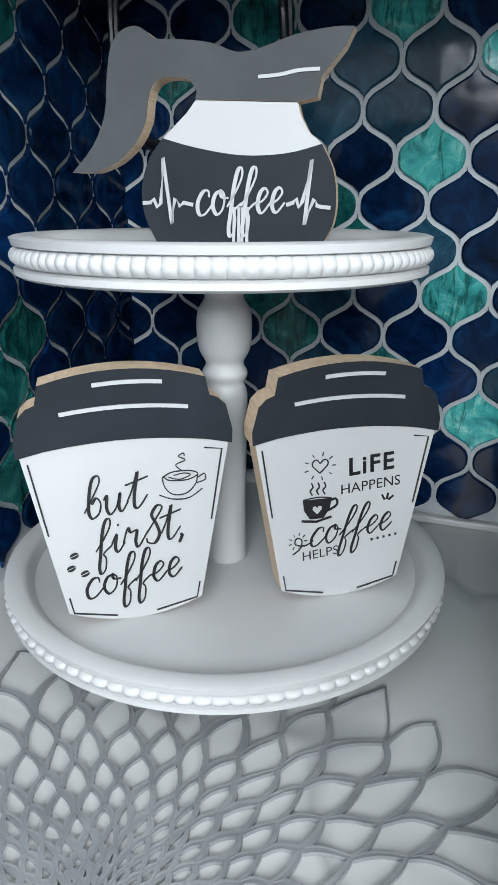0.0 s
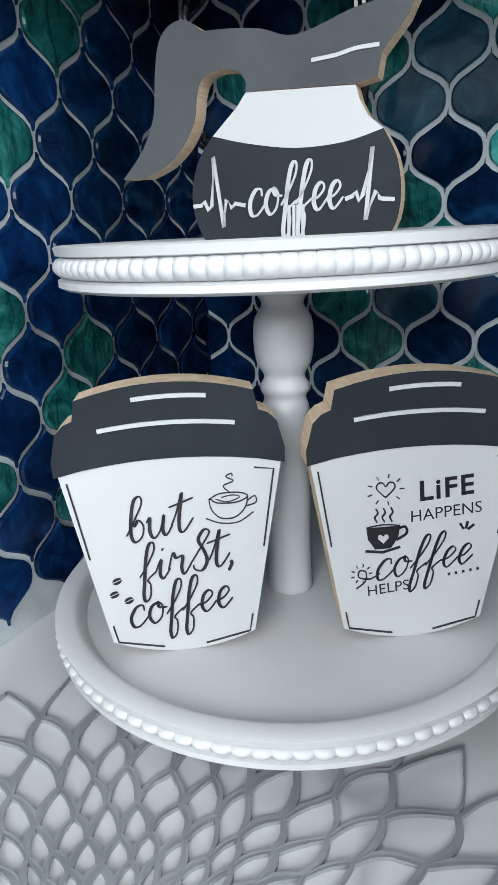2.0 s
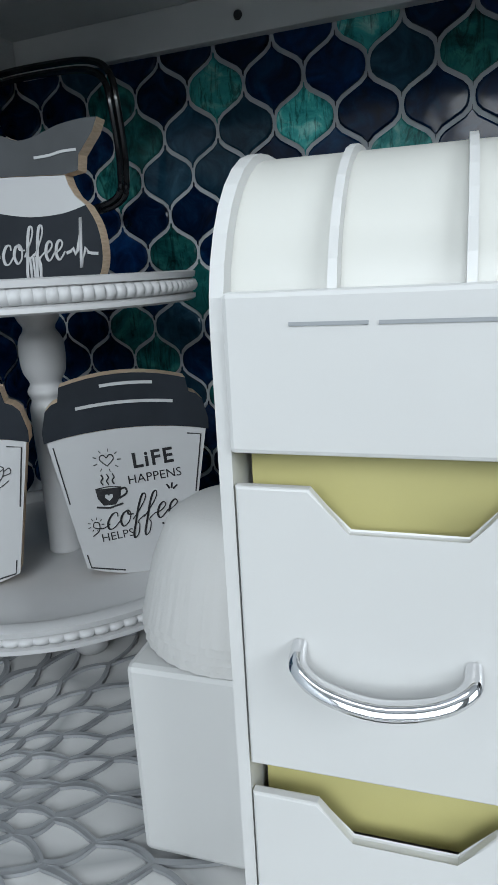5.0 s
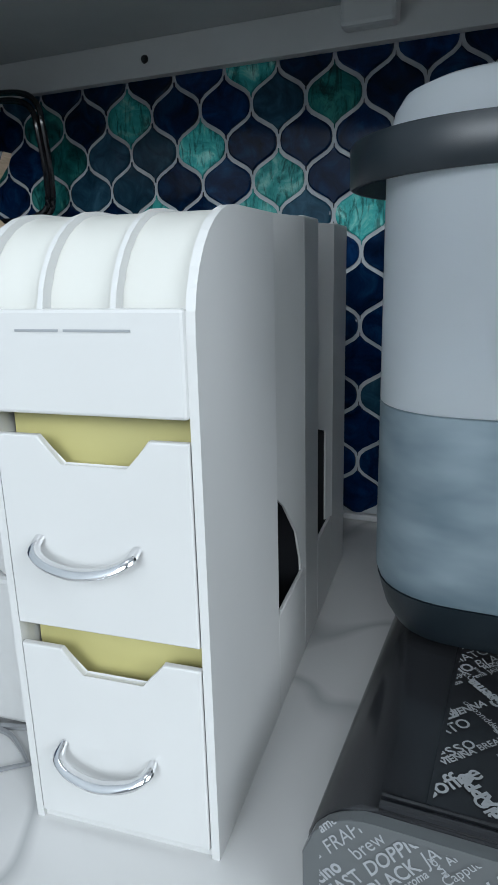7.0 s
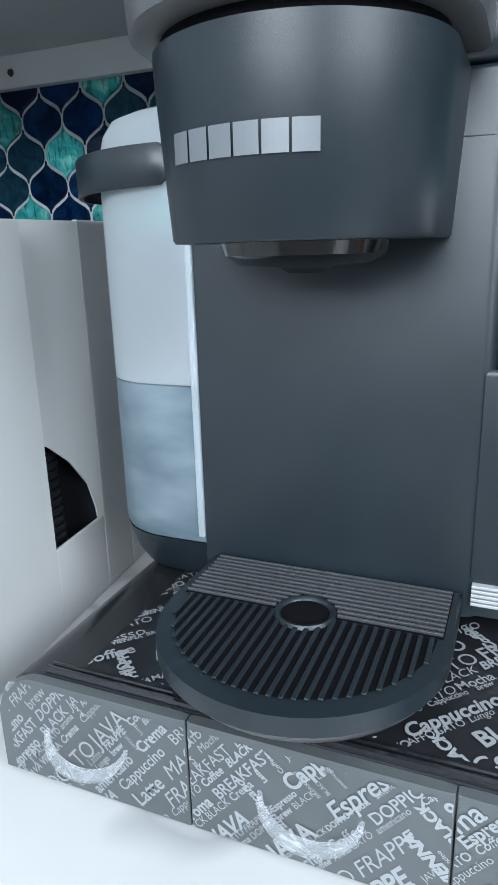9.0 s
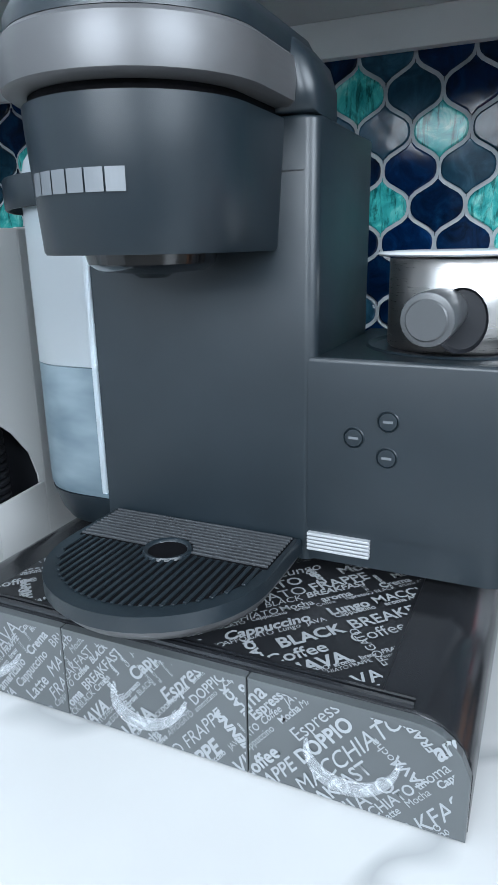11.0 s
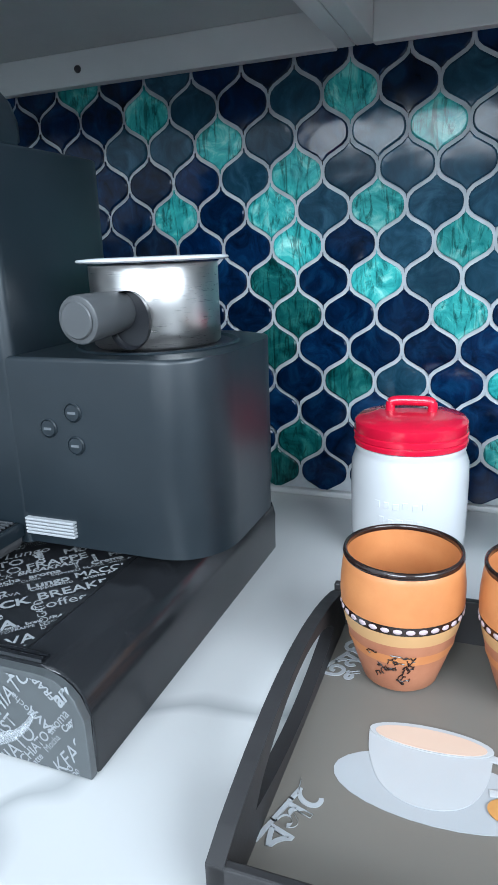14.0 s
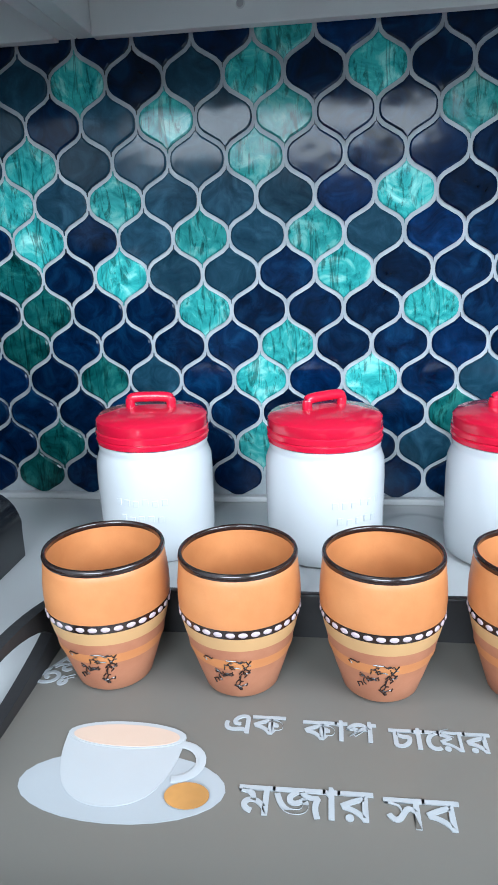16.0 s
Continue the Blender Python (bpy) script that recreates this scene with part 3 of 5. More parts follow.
scroll(0.0300, 0.0885, [(-0.0075, 0.0035), (-0.001, 0.0015), (0.0055, 0.0038), (0.0015, 0.0052), (-0.0045, 0.0042)], pic, 0.0005)
tagged(part("cup_drawing", pic, M_INK, cup_a, "thin black line drawing of a cup"), kind="stuff")

for x, z in ((-0.0345, 0.0478), (-0.0368, 0.0396), (-0.0292, 0.0352)):
    bean = bmesh.new()
    for sz in (-1, 1):
        lobe = [(2.6 * math.cos(radians(t)), sz * (0.35 + 1.5 * math.sin(radians(t)))) for t in range(0, 181, 20)]
        prism([(x + 0.001 * (a * 0.93 - b * 0.37), z + 0.001 * (a * 0.37 + b * 0.93)) for a, b in lobe], -0.0007, -0.0001, bean)
    part("coffee_bean", bean, M_INK, cup_a, "small black split bean")

cup_b = cup_sign(pose(0.1772, 0.4865, FLOOR_LOW, 0, 0, 34) @ Matrix.Diagonal((0.975, 1, 0.975, 1)), "white and black coffee cup sign reading life happens, coffee helps")
ink = bmesh.new()
stand_text("LiFE", 0.0165, 0.0165, 0.0915, -0.0004, ink, turn=4, weight=0.0004, spacing=1.15)
stand_text("HAPPENS", 0.0098, 0.0170, 0.0775, -0.0004, ink, turn=4, spacing=1.02)
script("coffee", 0.0122, 0.056, 0.0055, 0.0480, -0.0007, ink, 7, 0.0016, 0.3)
stand_text("HELPS", 0.0092, -0.0150, 0.0330, -0.0004, ink, turn=5, spacing=1.02)
for i in range(5):
    inset_strokes([(0.0195 + i * 0.0042, 0.0385 + i * 0.0005), (0.021 + i * 0.0042, 0.0387 + i * 0.0005)], ink, 0.0014, -0.0006)
part("lettering", ink, M_INK, cup_b, "black lettering")
pic = bmesh.new()
bowl = [(-0.0095, 0.007), (-0.0085, 0.0), (-0.0045, -0.0062), (0.0045, -0.0062), (0.0085, 0.0), (0.0095, 0.007)]
prism([(-0.0185 + x, 0.0645 + z) for x, z in bowl], -0.0007, -0.0001, pic)
inset_strokes([(-0.0285, 0.0575), (-0.0185, 0.0560), (-0.0085, 0.0585)], pic, 0.0014, -0.0006)
scroll(-0.0185, 0.0645, [(0.0088, 0.0055), (0.0125, 0.0062), (0.0132, 0.002), (0.0075, -0.0015)], pic, 0.0014)
scroll(-0.0185, 0.0645, [(-0.0095, 0.0072), (0, 0.0084), (0.0095, 0.0072)], pic, 0.0006)
for k_ in range(3):
    scroll(-0.0225 + k_ * 0.0042, 0.0785, [(0.0006, -0.004), (-0.0008, -0.001), (0.0008, 0.0015), (-0.0004, 0.0045)], pic, 0.0009)
HEART = [(0, -0.0045), (-0.0048, 0.0005), (-0.0044, 0.0036), (-0.002, 0.0042), (0, 0.002), (0.002, 0.0042), (0.0044, 0.0036), (0.0048, 0.0005), (0, -0.0045)]
scroll(-0.0175, 0.0935, HEART, pic, 0.0007)
for a in range(0, 360, 40):
    c, s = math.cos(radians(a)), math.sin(radians(a))
    inset_strokes([(-0.0175 + 0.0078 * c, 0.0935 + 0.0068 * s), (-0.0175 + 0.0105 * c, 0.0935 + 0.0092 * s)], pic, 0.0005, -0.0006)
    inset_strokes([(-0.0305 + 0.0042 * c, 0.0435 + 0.0042 * s), (-0.0305 + 0.0062 * c, 0.0435 + 0.0062 * s)], pic, 0.0005, -0.0006)
scroll(-0.0305, 0.0435, [(-0.003, -0.009), (0.002, -0.005), (0.0025, 0.001), (-0.001, 0.002), (-0.0015, -0.002), (0.005, -0.0035), (0.0105, -0.0005)], pic, 0.0007)
for a in (40, 80, 120):
    c, s = math.cos(radians(a)), math.sin(radians(a))
    inset_strokes([(0.0285 + 0.002 * c, 0.0645 + 0.002 * s), (0.0285 + 0.0065 * c, 0.0645 + 0.0065 * s)], pic, 0.0013, -0.0006)
drawing = tagged(part("cup_drawing", pic, M_INK, cup_b, "black drawing of a steaming cup"), kind="stuff")
hb = prism([(-0.0185 + 0.62 * x, 0.0645 + 0.62 * z) for x, z in HEART[:-1]], -0.0011, -0.0006)
part("heart", hb, M_INKWHITE, drawing, "small white heart")

# carafe sign on the upper tray
carafe = thing("carafe_sign", "grey and white coffee pot sign with a heartbeat line", "wooden sign", pose(0.124, 0.4985, FLOOR_TOP, 0, 0, 7.5) @ Matrix.Diagonal((0.987, 1, 0.99, 1)), group="coffee signs")
Z = 0.262
TH = 0.012
glass = spline([(-0.0646, 0, 0.3234), (-0.0734, 0, 0.3125), (-0.0787, 0, 0.2972), (-0.0777, 0, 0.2811), (-0.0705, 0, 0.2655)], 4)
glass2 = spline([(0.0295, 0, 0.2655), (0.0354, 0, 0.2763), (0.037, 0, 0.2905), (0.0345, 0, 0.306), (0.0277, 0, 0.319)], 4)
band_lo = spline([(0.0277, 0, 0.319), (0.008, 0, 0.3145), (-0.018, 0, 0.3138), (-0.045, 0, 0.3182), (-0.0646, 0, 0.3234)], 4)
to2 = lambda run: [(v[0], v[2] - Z) for v in run]
pot = to2(glass) + [(-0.069, 0.0003), (0.028, 0.0003)] + to2(glass2) + to2(band_lo)[1:-1]
part("pot", prism(pot, 0, TH, mats=1), [M_SIGNDARK, M_WOOD], carafe, "dark grey pot")
neck = to2(band_lo)[::-1] + [(0.02, 0.3255 - Z), (0.0155, 0.3335 - Z), (0.0138, 0.3398 - Z), (-0.0443, 0.3426 - Z), (-0.05, 0.336 - Z)]
part("band", prism(neck, 0.0003, TH - 0.0003, mats=1), [M_SIGNWHITE, M_WOOD], carafe, "white collar band")
outer = [(-0.1223, 0.3054), (-0.108, 0.3198), (-0.0994, 0.3362), (-0.0968, 0.3541), (-0.0934, 0.3699), (-0.0872, 0.3777), (-0.0781, 0.3802), (-0.0713, 0.377), (-0.0663, 0.3735), (-0.0544, 0.3728), (-0.0346, 0.3702), (-0.0204, 0.3653), (-0.0064, 0.3669), (0.0116, 0.3722), (0.0316, 0.3748), (0.0431, 0.3746)]
inner = [(0.0138, 0.3400), (-0.0443, 0.3428), (-0.0434, 0.3468), (-0.0472, 0.3521), (-0.0538, 0.3542), (-0.0625, 0.3541), (-0.0691, 0.3505), (-0.0722, 0.3426), (-0.0741, 0.3324), (-0.0812, 0.3208), (-0.0934, 0.3108), (-0.1075, 0.3054)]
hat = [(v[0], v[2] - Z) for v in spline([(a, 0, b) for a, b in outer], 3)] + [(0.0386, 0.3659 - Z), (0.0266, 0.3523 - Z), (0.0247, 0.3421 - Z)] + [(0.0138, 0.3402 - Z)] + [(a, b - Z) for a, b in inner[1:3]] + [(v[0], v[2] - Z) for v in spline([(a, 0, b) for a, b in inner[2:]], 3)[1:]]
hat_ob = part("handle_and_spout", prism(hat, -0.0006, TH, mats=1), [M_SIGNGREY, M_WOOD], carafe, "grey handle and spout")
part("shine_line", ribbon([(v[0], v[2] - Z) for v in spline([(-0.0083, 0, 0.3528), (0.004, 0, 0.3535), (0.014, 0, 0.3552), (0.0255, 0, 0.3555)], 4)], 0.0018, -0.0014, -0.0006), M_INKWHITE, hat_ob)
ekg = bmesh.new()
for side in ([(-0.0785, 0.2883), (-0.0735, 0.2885), (-0.0715, 0.2905), (-0.0695, 0.286), (-0.0672, 0.288), (-0.0648, 0.313), (-0.0606, 0.2765), (-0.0582, 0.291), (-0.0555, 0.2865), (-0.053, 0.2885), (-0.047, 0.2872)],
             [(0.0085, 0.2872), (0.0125, 0.2885), (0.0142, 0.2905), (0.0158, 0.286), (0.0178, 0.289), (0.0225, 0.311), (0.0192, 0.2765), (0.0245, 0.2905), (0.0262, 0.2868), (0.0285, 0.2862), (0.034, 0.2857)]):
    ribbon([(a, b - Z) for a, b in side], 0.0021, -0.0008, 0.0001, ekg)
script("coffee", 0.0135, 0.0525, -0.0190, 0.2890 - Z, -0.0009, ekg, 2, 0.0023, 0.12)
for x in (-0.0215, -0.0165):
    ribbon([(x - 0.0005, 0.286 - Z), (x - 0.0012, 0.2667 - Z)], 0.0017, -0.0008, 0.0001, ekg)
    ribbon([(x + 0.0022, 0.286 - Z), (x + 0.0018, 0.2667 - Z)], 0.0017, -0.0008, 0.0001, ekg)
part("heartbeat_lettering", ekg, M_INKWHITE, carafe, "white heartbeat line and lettering")

# ---------------------------------------------------------------- placemat
mat_rng = random.Random(4)
MAT = (0.124, 0.262)
placemat = thing("placemat", "round silver grey cut-out placemat of flower petals", "placemat", pose(*MAT, 0, 0, 0, 4))
PETALS, GROWTH, REACH, WEB = 36, 1.21, 0.212, 0.0017


def sway(r, a, z):
    """A place on the mat, with the drawing's slight unevenness."""
    q = a + 0.02 * math.sin(5 * a + 40 * r) + 0.016 * math.sin(11 * a - 70 * r)
    s = r * (1 + 0.022 * math.sin(7 * a + 1.3) * min(1, r / 0.06) + 0.018 * math.sin(13 * a + 55 * r))
    return (s * math.cos(q), s * math.sin(q), z)


def petal(bm, ring, i):
    """One cut-out petal: a scale-shaped web whose sides join its neighbours', round an open leaf."""
    half = math.pi / PETALS
    r1 = REACH / GROWTH ** (ring + 1)
    r0, r2 = r1 / GROWTH, r1 * GROWTH
    mid = 2 * half * i + (half if ring % 2 else 0)
    wob = mat_rng.uniform(-0.0007, 0.0007)
    n = 12
    rows_ = []
    for k_ in range(2 * n + 1):
        t = k_ / n
        if t <= 1:
            r, a = r0 + (r1 - r0) * t, half * t ** 1.85
        else:
            r, a = r1 + (r2 - r1) * (t - 1), half * (1 - (t - 1) ** 1.85)
        hole = max(0.0, r * a - WEB * (1.25 if t > 1 else 1.0) + (wob if 0.4 < t < 1.6 else 0))
        if r > r2 - 1.6 * WEB:
            hole = 0.0
        rows_.append((r, a, hole / r))
    for side in (1, -1):
        prev = None
        for r, a, h in rows_:
            vo = bm.verts.new(sway(r, mid + side * a, 0.0022))
            vi = bm.verts.new(sway(r, mid + side * h, 0.0024))
            vb = bm.verts.new(sway(r, mid + side * h, 0.0003))
            wb = bm.verts.new(sway(r, mid + side * a, 0.0003))
            if prev:
                bm.faces.new((prev[0], vo, vi, prev[1]))
                if h > 0 or prev[3] > 0:
                    bm.faces.new((prev[1], vi, vb, prev[2]))
                if ring == 0 and r > r1:
                    bm.faces.new((prev[4], wb, vo, prev[0]))
            prev = (vo, vi, vb, h, wb)
    bmesh.ops.remove_doubles(bm, verts=bm.verts, dist=1e-6)
    return bm


for ring in range(8):
    for i in range(PETALS):
        part("petal", petal(bmesh.new(), ring, i), M_MAT, placemat)
heart_bm = bmesh.new()
for ring in range(8, 12):
    for i in range(PETALS):
        merge(heart_bm, petal(bmesh.new(), ring, i))
tagged(part("inner_petals", heart_bm, M_MAT, placemat, "small petals round the middle"), kind="stuff")

# ---------------------------------------------------------------- organiser
# local frame: x along the front to the left negative, y to the back, from the front right foot
ORG = pose(0.4635, 0.2615, 0, 0, 0, 5.5)
org = thing("drawer_organizer", "white plastic coffee station organizer with drawers and cup bays", "organizer", ORG)
W_ = 0.100
side = [(0.0, 0.0), (0.0, 0.232)] + [(0.052 - 0.052 * math.cos(radians(a)), 0.247 + 0.05 * math.sin(radians(a))) for a in range(0, 91, 10)] + [(0.1125, 0.297), (0.1125, 0.0)]


def side_plate(x0, x1, run, name, label=""):
    own = bmesh.new()
    prism(run, x0, x1, own)
    own.transform(Matrix(((0, 1, 0, 0), (1, 0, 0, 0), (0, 0, 1, 0), (0, 0, 0, 1))))
    return part(name, own, M_PLASTIC, org, label)


side_plate(-0.004, 0.0, side, "side_panel", "white side with a rounded top front")
side_plate(-W_, -W_ + 0.004, side, "side_panel")
# open bin over the drawers: dividers with the sides' rounded front, and a sloping back
for x in (-0.0345, -0.0675):
    rim = [(y, z) for y, z in side[2:-2]] + [(0.100, 0.296), (0.100, 0.232), (0.004, 0.232)]
    side_plate(x - 0.0012, x + 0.0012, rim, "divider", "thin white divider with a rounded front")
own = prism([(0.006, 0.228), (0.006, 0.234)] + [(0.0555 - 0.0495 * math.cos(radians(a)), 0.247 + 0.0485 * math.sin(radians(a))) for a in range(0, 91, 10)] + [(0.1, 0.2955), (0.1, 0.228)], -W_ + 0.004, -0.004)
own.transform(Matrix(((0, 1, 0, 0), (1, 0, 0, 0), (0, 0, 1, 0), (0, 0, 0, 1))))
part("bin_back", own, M_CREAM, org, "cream curved back between the dividers", smooth=50)
part("fascia", box(-W_ + 0.004, -0.004, -0.002, 0.004, 0.2140, 0.257, 0.0015), M_PLASTIC, org, "plain white fascia")
for x0, x1 in ((-0.078, -0.058), (-0.0555, -0.026)):
    part("maker_mark", box(x0, x1, -0.0024, -0.0018, 0.2482, 0.2492), M_WORDS, org, "small grey printed bar")
part("back_panel", box(-W_ + 0.004, -0.004, 0.1005, 0.112, 0.0, 0.2965, 0.001), M_PLASTIC, org)
part("base", box(-W_ + 0.004, -0.004, 0.002, 0.1, 0.0, 0.004), M_PLASTIC, org)
for zb, zt in ((0.1115, 0.2140), (0.004, 0.1115)):
    dr = part("drawer", prism([(-W_ + 0.0046, zb + 0.0015), (-0.0046, zb + 0.0015), (-0.0046, zt - 0.0095), (-0.0225, zt - 0.0095), (-0.0325, zt - 0.0225), (-0.0640, zt - 0.0225), (-0.0745, zt - 0.0095), (-W_ + 0.0046, zt - 0.0095)], -0.001, 0.003, bevel=0.0008), M_PLASTIC, org, "white drawer front with a cut-out top edge")
    part("drawer_box", box(-W_ + 0.007, -0.007, 0.0035, 0.095, zb + 0.002, zb + 0.05), M_PLASTIC, dr)
    part("opening", box(-W_ + 0.006, -0.006, 0.012, 0.014, zt - 0.03, zt - 0.001), M_INNER, dr, "olive contents behind the cut-out")
    zc = zb + 0.0405
    path = spline([(-0.0780, -0.001, zc + 0.006), (-0.0770, -0.008, zc + 0.002), (-0.069, -0.0115, zc - 0.002), (-0.0545, -0.013, zc - 0.004), (-0.040, -0.0115, zc - 0.002), (-0.0315, -0.008, zc + 0.002), (-0.0305, -0.001, zc + 0.005)], 5)
    part("handle", tube(path, [0.0022 + 0.0012 * math.sin(math.pi * i / (len(path) - 1)) for i in range(len(path))], 10, flat=0.8), M_CHROME, dr, "curved chrome handle", True)
# two tall open bays behind the drawers, each with a flange and a low side
SL = 0.015
for y0, y1, y2, top in ((0.1130, 0.183, 0.228, 0.143), (0.2285, 0.283, 0.345, 0.158)):
    bay = part("cup_bay", box(-W_, -0.0045, y1, y1 + 0.004, 0.0, 0.299, 0.001), M_PLASTIC, org, "tall white open bay")
    part("flange", box(-0.0045, 0.0, y1, y2, 0.0, 0.300, 0.0015), M_PLASTIC, bay)
    # added sheet that darkens the bay behind its cut-out, as shade would
    part("lining", box(-0.07, -0.0035, y1 - 0.0025, y1 - 0.0006, 0.0, 0.19), M_DARK, bay, "added dark sheet standing in for shade inside the bay")
    part("low_side", box(-0.003, 0.0, y0, y1 - 0.0002, 0.0, 0.066, 0.0008), M_PLASTIC, bay)
    L_ = math.hypot(y1 - y0 - 0.001, SL - 0.001)
    if top < 0.145:
        run = [(0, 0.145), (0.25 * L_, 0.140), (0.55 * L_, 0.122), (0.8 * L_, 0.098), (0.9 * L_, 0.075), (0.91 * L_, 0.0662), (L_, 0.0662), (L_, 0.299), (0, 0.299)]
    else:
        run = [(0, 0.156), (0.8 * L_, 0.142), (0.8 * L_, 0.0662), (L_, 0.0662), (L_, 0.299), (0, 0.299)]
    own = prism(run, -0.0008, 0.0008)
    own.transform(pose(-SL, y0 + 0.001, 0, 0, 0, math.degrees(math.atan2(y1 - y0 - 0.001, SL - 0.001))))
    part("slanted_side", own, M_PLASTIC, bay, "slanted white side with a cut-out")
    part("far_side", box(-W_, -W_ + 0.003, y0, y2, 0.0, 0.299), M_PLASTIC, bay)
    lids = thing("lid_stack", "stack of ribbed black plastic cup lids in the bay", "cup lids", ORG @ pose(-0.0385, (y0 + y1) / 2, 0.0), group="cup lid stacks")
    n = int((top - 0.004) / 0.0075)
    for i in range(n):
        own = lathe([(0, 0.001), (0.0185, 0.001), (0.0205, 0.0025), (0.0208, 0.0055), (0.019, 0.0072), (0, 0.0072)], 28)
        own.transform(Matrix.Diagonal((1.0, 1.0, 1, 1)))
        own.transform(pose(0.001 - 0.003 * (i / n) ** 2, 0, 0.002 + i * 0.0075))
        part("lid", own, M_DARK, lids, smooth=40)

# filter stand beside the organiser
flt = thing("filter_caddy", "white box holding a stack of fluted paper coffee filters", "filter holder", pose(0.289, 0.300, 0.0026, 0, 0, 5.5))
part("box", box(0.0, 0.070, 0.0, 0.10, 0.0, 0.098, 0.003), M_PLASTIC, flt)
for i in range(5):
    own = lathe([(0.0495, 0.0), (0.0485, 0.004), (0.043, 0.028), (0.036, 0.046), (0.027, 0.0525), (0.0, 0.054)], 160, wave=lambda a, k_: 1 + (0.006 if k_ < 3 else 0.003 if k_ < 4 else 0.0) * math.cos(a * 40 + i * 1.3))
    own.transform(Matrix.Diagonal((1.0, 1.02, 0.9, 1)))
    own.transform(pose(0.041 + 0.001 * math.sin(i * 2), 0.05, 0.0985 + i * 0.003, 0.8 * math.sin(i), 0.9 * math.cos(i * 1.7), i * 7))
    part("paper_filter", own, M_PAPER, flt, smooth=60)

# pale carton standing behind the filters
carton = thing("tea_carton", "small cream cardboard carton with a tan printed spot", "carton", pose(0.3035, 0.503, 0.0, 0, 0, 4))
part("carton_body", box(0.0, 0.029, 0.0, 0.045, 0.0006, 0.1255, 0.0008), M_CARD, carton)
part("carton_flap", box(-0.0012, 0.0302, -0.0012, 0.0462, 0.112, 0.1365, 0.0008), M_CARD, carton, "cream lid flap")
part("printed_spot", box(0.0045, 0.0135, -0.0018, -0.001, 0.1175, 0.1315, 0.0002, segs=1), M_TEA, carton, "tan printed spot")

# ---------------------------------------------------------------- pod drawer base
BX0, BX1, BY0, BY1, BZ = 0.509, 0.8645, 0.2465, 0.560, 0.0645


def arch(x0, x1, h, r, n=6):
    pts = [(x0, 0.0005), (x1, 0.0005)]
    pts += [(x1 - r + r * math.cos(radians(90 * i / n)), h - r + r * math.sin(radians(90 * i / n))) for i in range(n + 1)]
    pts += [(x0 + r - r * math.sin(radians(90 * i / n)), h - r + r * math.cos(radians(90 * i / n))) for i in range(n + 1)]
    return pts


base = thing("pod_drawer_base", "black coffee pod drawer base printed with coffee words", "drawer base")
part("shell", prism(arch(BX0, BX1, BZ, 0.030), BY0 + 0.006, BY1, bevel=0.002), M_SHELL, base, "black rounded shell", smooth=40)
part("top_print", box(BX0 + 0.047, BX1 - 0.047, BY0 + 0.014, BY1 - 0.02, BZ - 0.001, BZ + 0.0008), M_BASEPRINT, base, "black printed top panel")
lip = bmesh.new()
tube([(BX0 + 0.03, BY0 + 0.009, BZ + 0.0005), (BX1 - 0.03, BY0 + 0.009, BZ + 0.0005)], 0.0022, 8, lip)
tube([(BX0 + 0.03, BY0 + 0.0135, BZ + 0.0005), (BX1 - 0.03, BY0 + 0.0135, BZ + 0.0005)], 0.0015, 8, lip)
part("front_lip", lip, M_GLOSSBLACK, base)
full = arch(BX0, BX1, BZ - 0.0015, 0.029)
seams = [BX0, BX0 + 0.1165, BX0 + 0.2395, BX1]


def clip_run(run, x0, x1):
    """The part of an arched outline between two upright cuts."""
    hgt = lambda x: min((BZ - 0.0015) if BX0 + 0.029 <= x <= BX1 - 0.029 else (BZ - 0.0305) + math.sqrt(max(0, 0.029 ** 2 - (0.029 - min(x - BX0, BX1 - x)) ** 2)), 9)
    xs = [x0 + (x1 - x0) * i / 24 for i in range(25)]
    return [(x0, 0.001), (x1, 0.001)] + [(x, hgt(x)) for x in xs[::-1]]


drawers = []
for a, b in zip(seams, seams[1:]):
    dr = part("drawer", prism(clip_run(full, a + 0.0004, b - 0.0004), BY0, BY0 + 0.0058, bevel=0.0006), M_BASEGREY, base, "grey drawer front printed with coffee words")
    drawers.append(dr)
    cx = (a + b) / 2
    pts = [(cx + 0.024 * math.cos(radians(t)), BY0 - 0.001 - 0.010 * abs(math.sin(radians(t))), 0.037 - 0.014 * math.sin(radians(t))) for t in range(0, 181, 15)]
    part("pull", tube(pts, [0.0012 + 0.0024 * math.sin(math.pi * i / 12) for i in range(13)], 10), M_CLEAR, dr, "clear curved plastic pull", True)

WORDS = ["Coffee", "Latte", "JAVA", "Cappuccino", "FRAPPE", "americano", "MACCHIATO", "DOPPIO", "BREAKFAST", "brew", "AFFOGATO", "Lungo", "Crema", "aroma", "Espresso", "BLACK", "Mocha", "VIENNA"]
wr = random.Random(11)


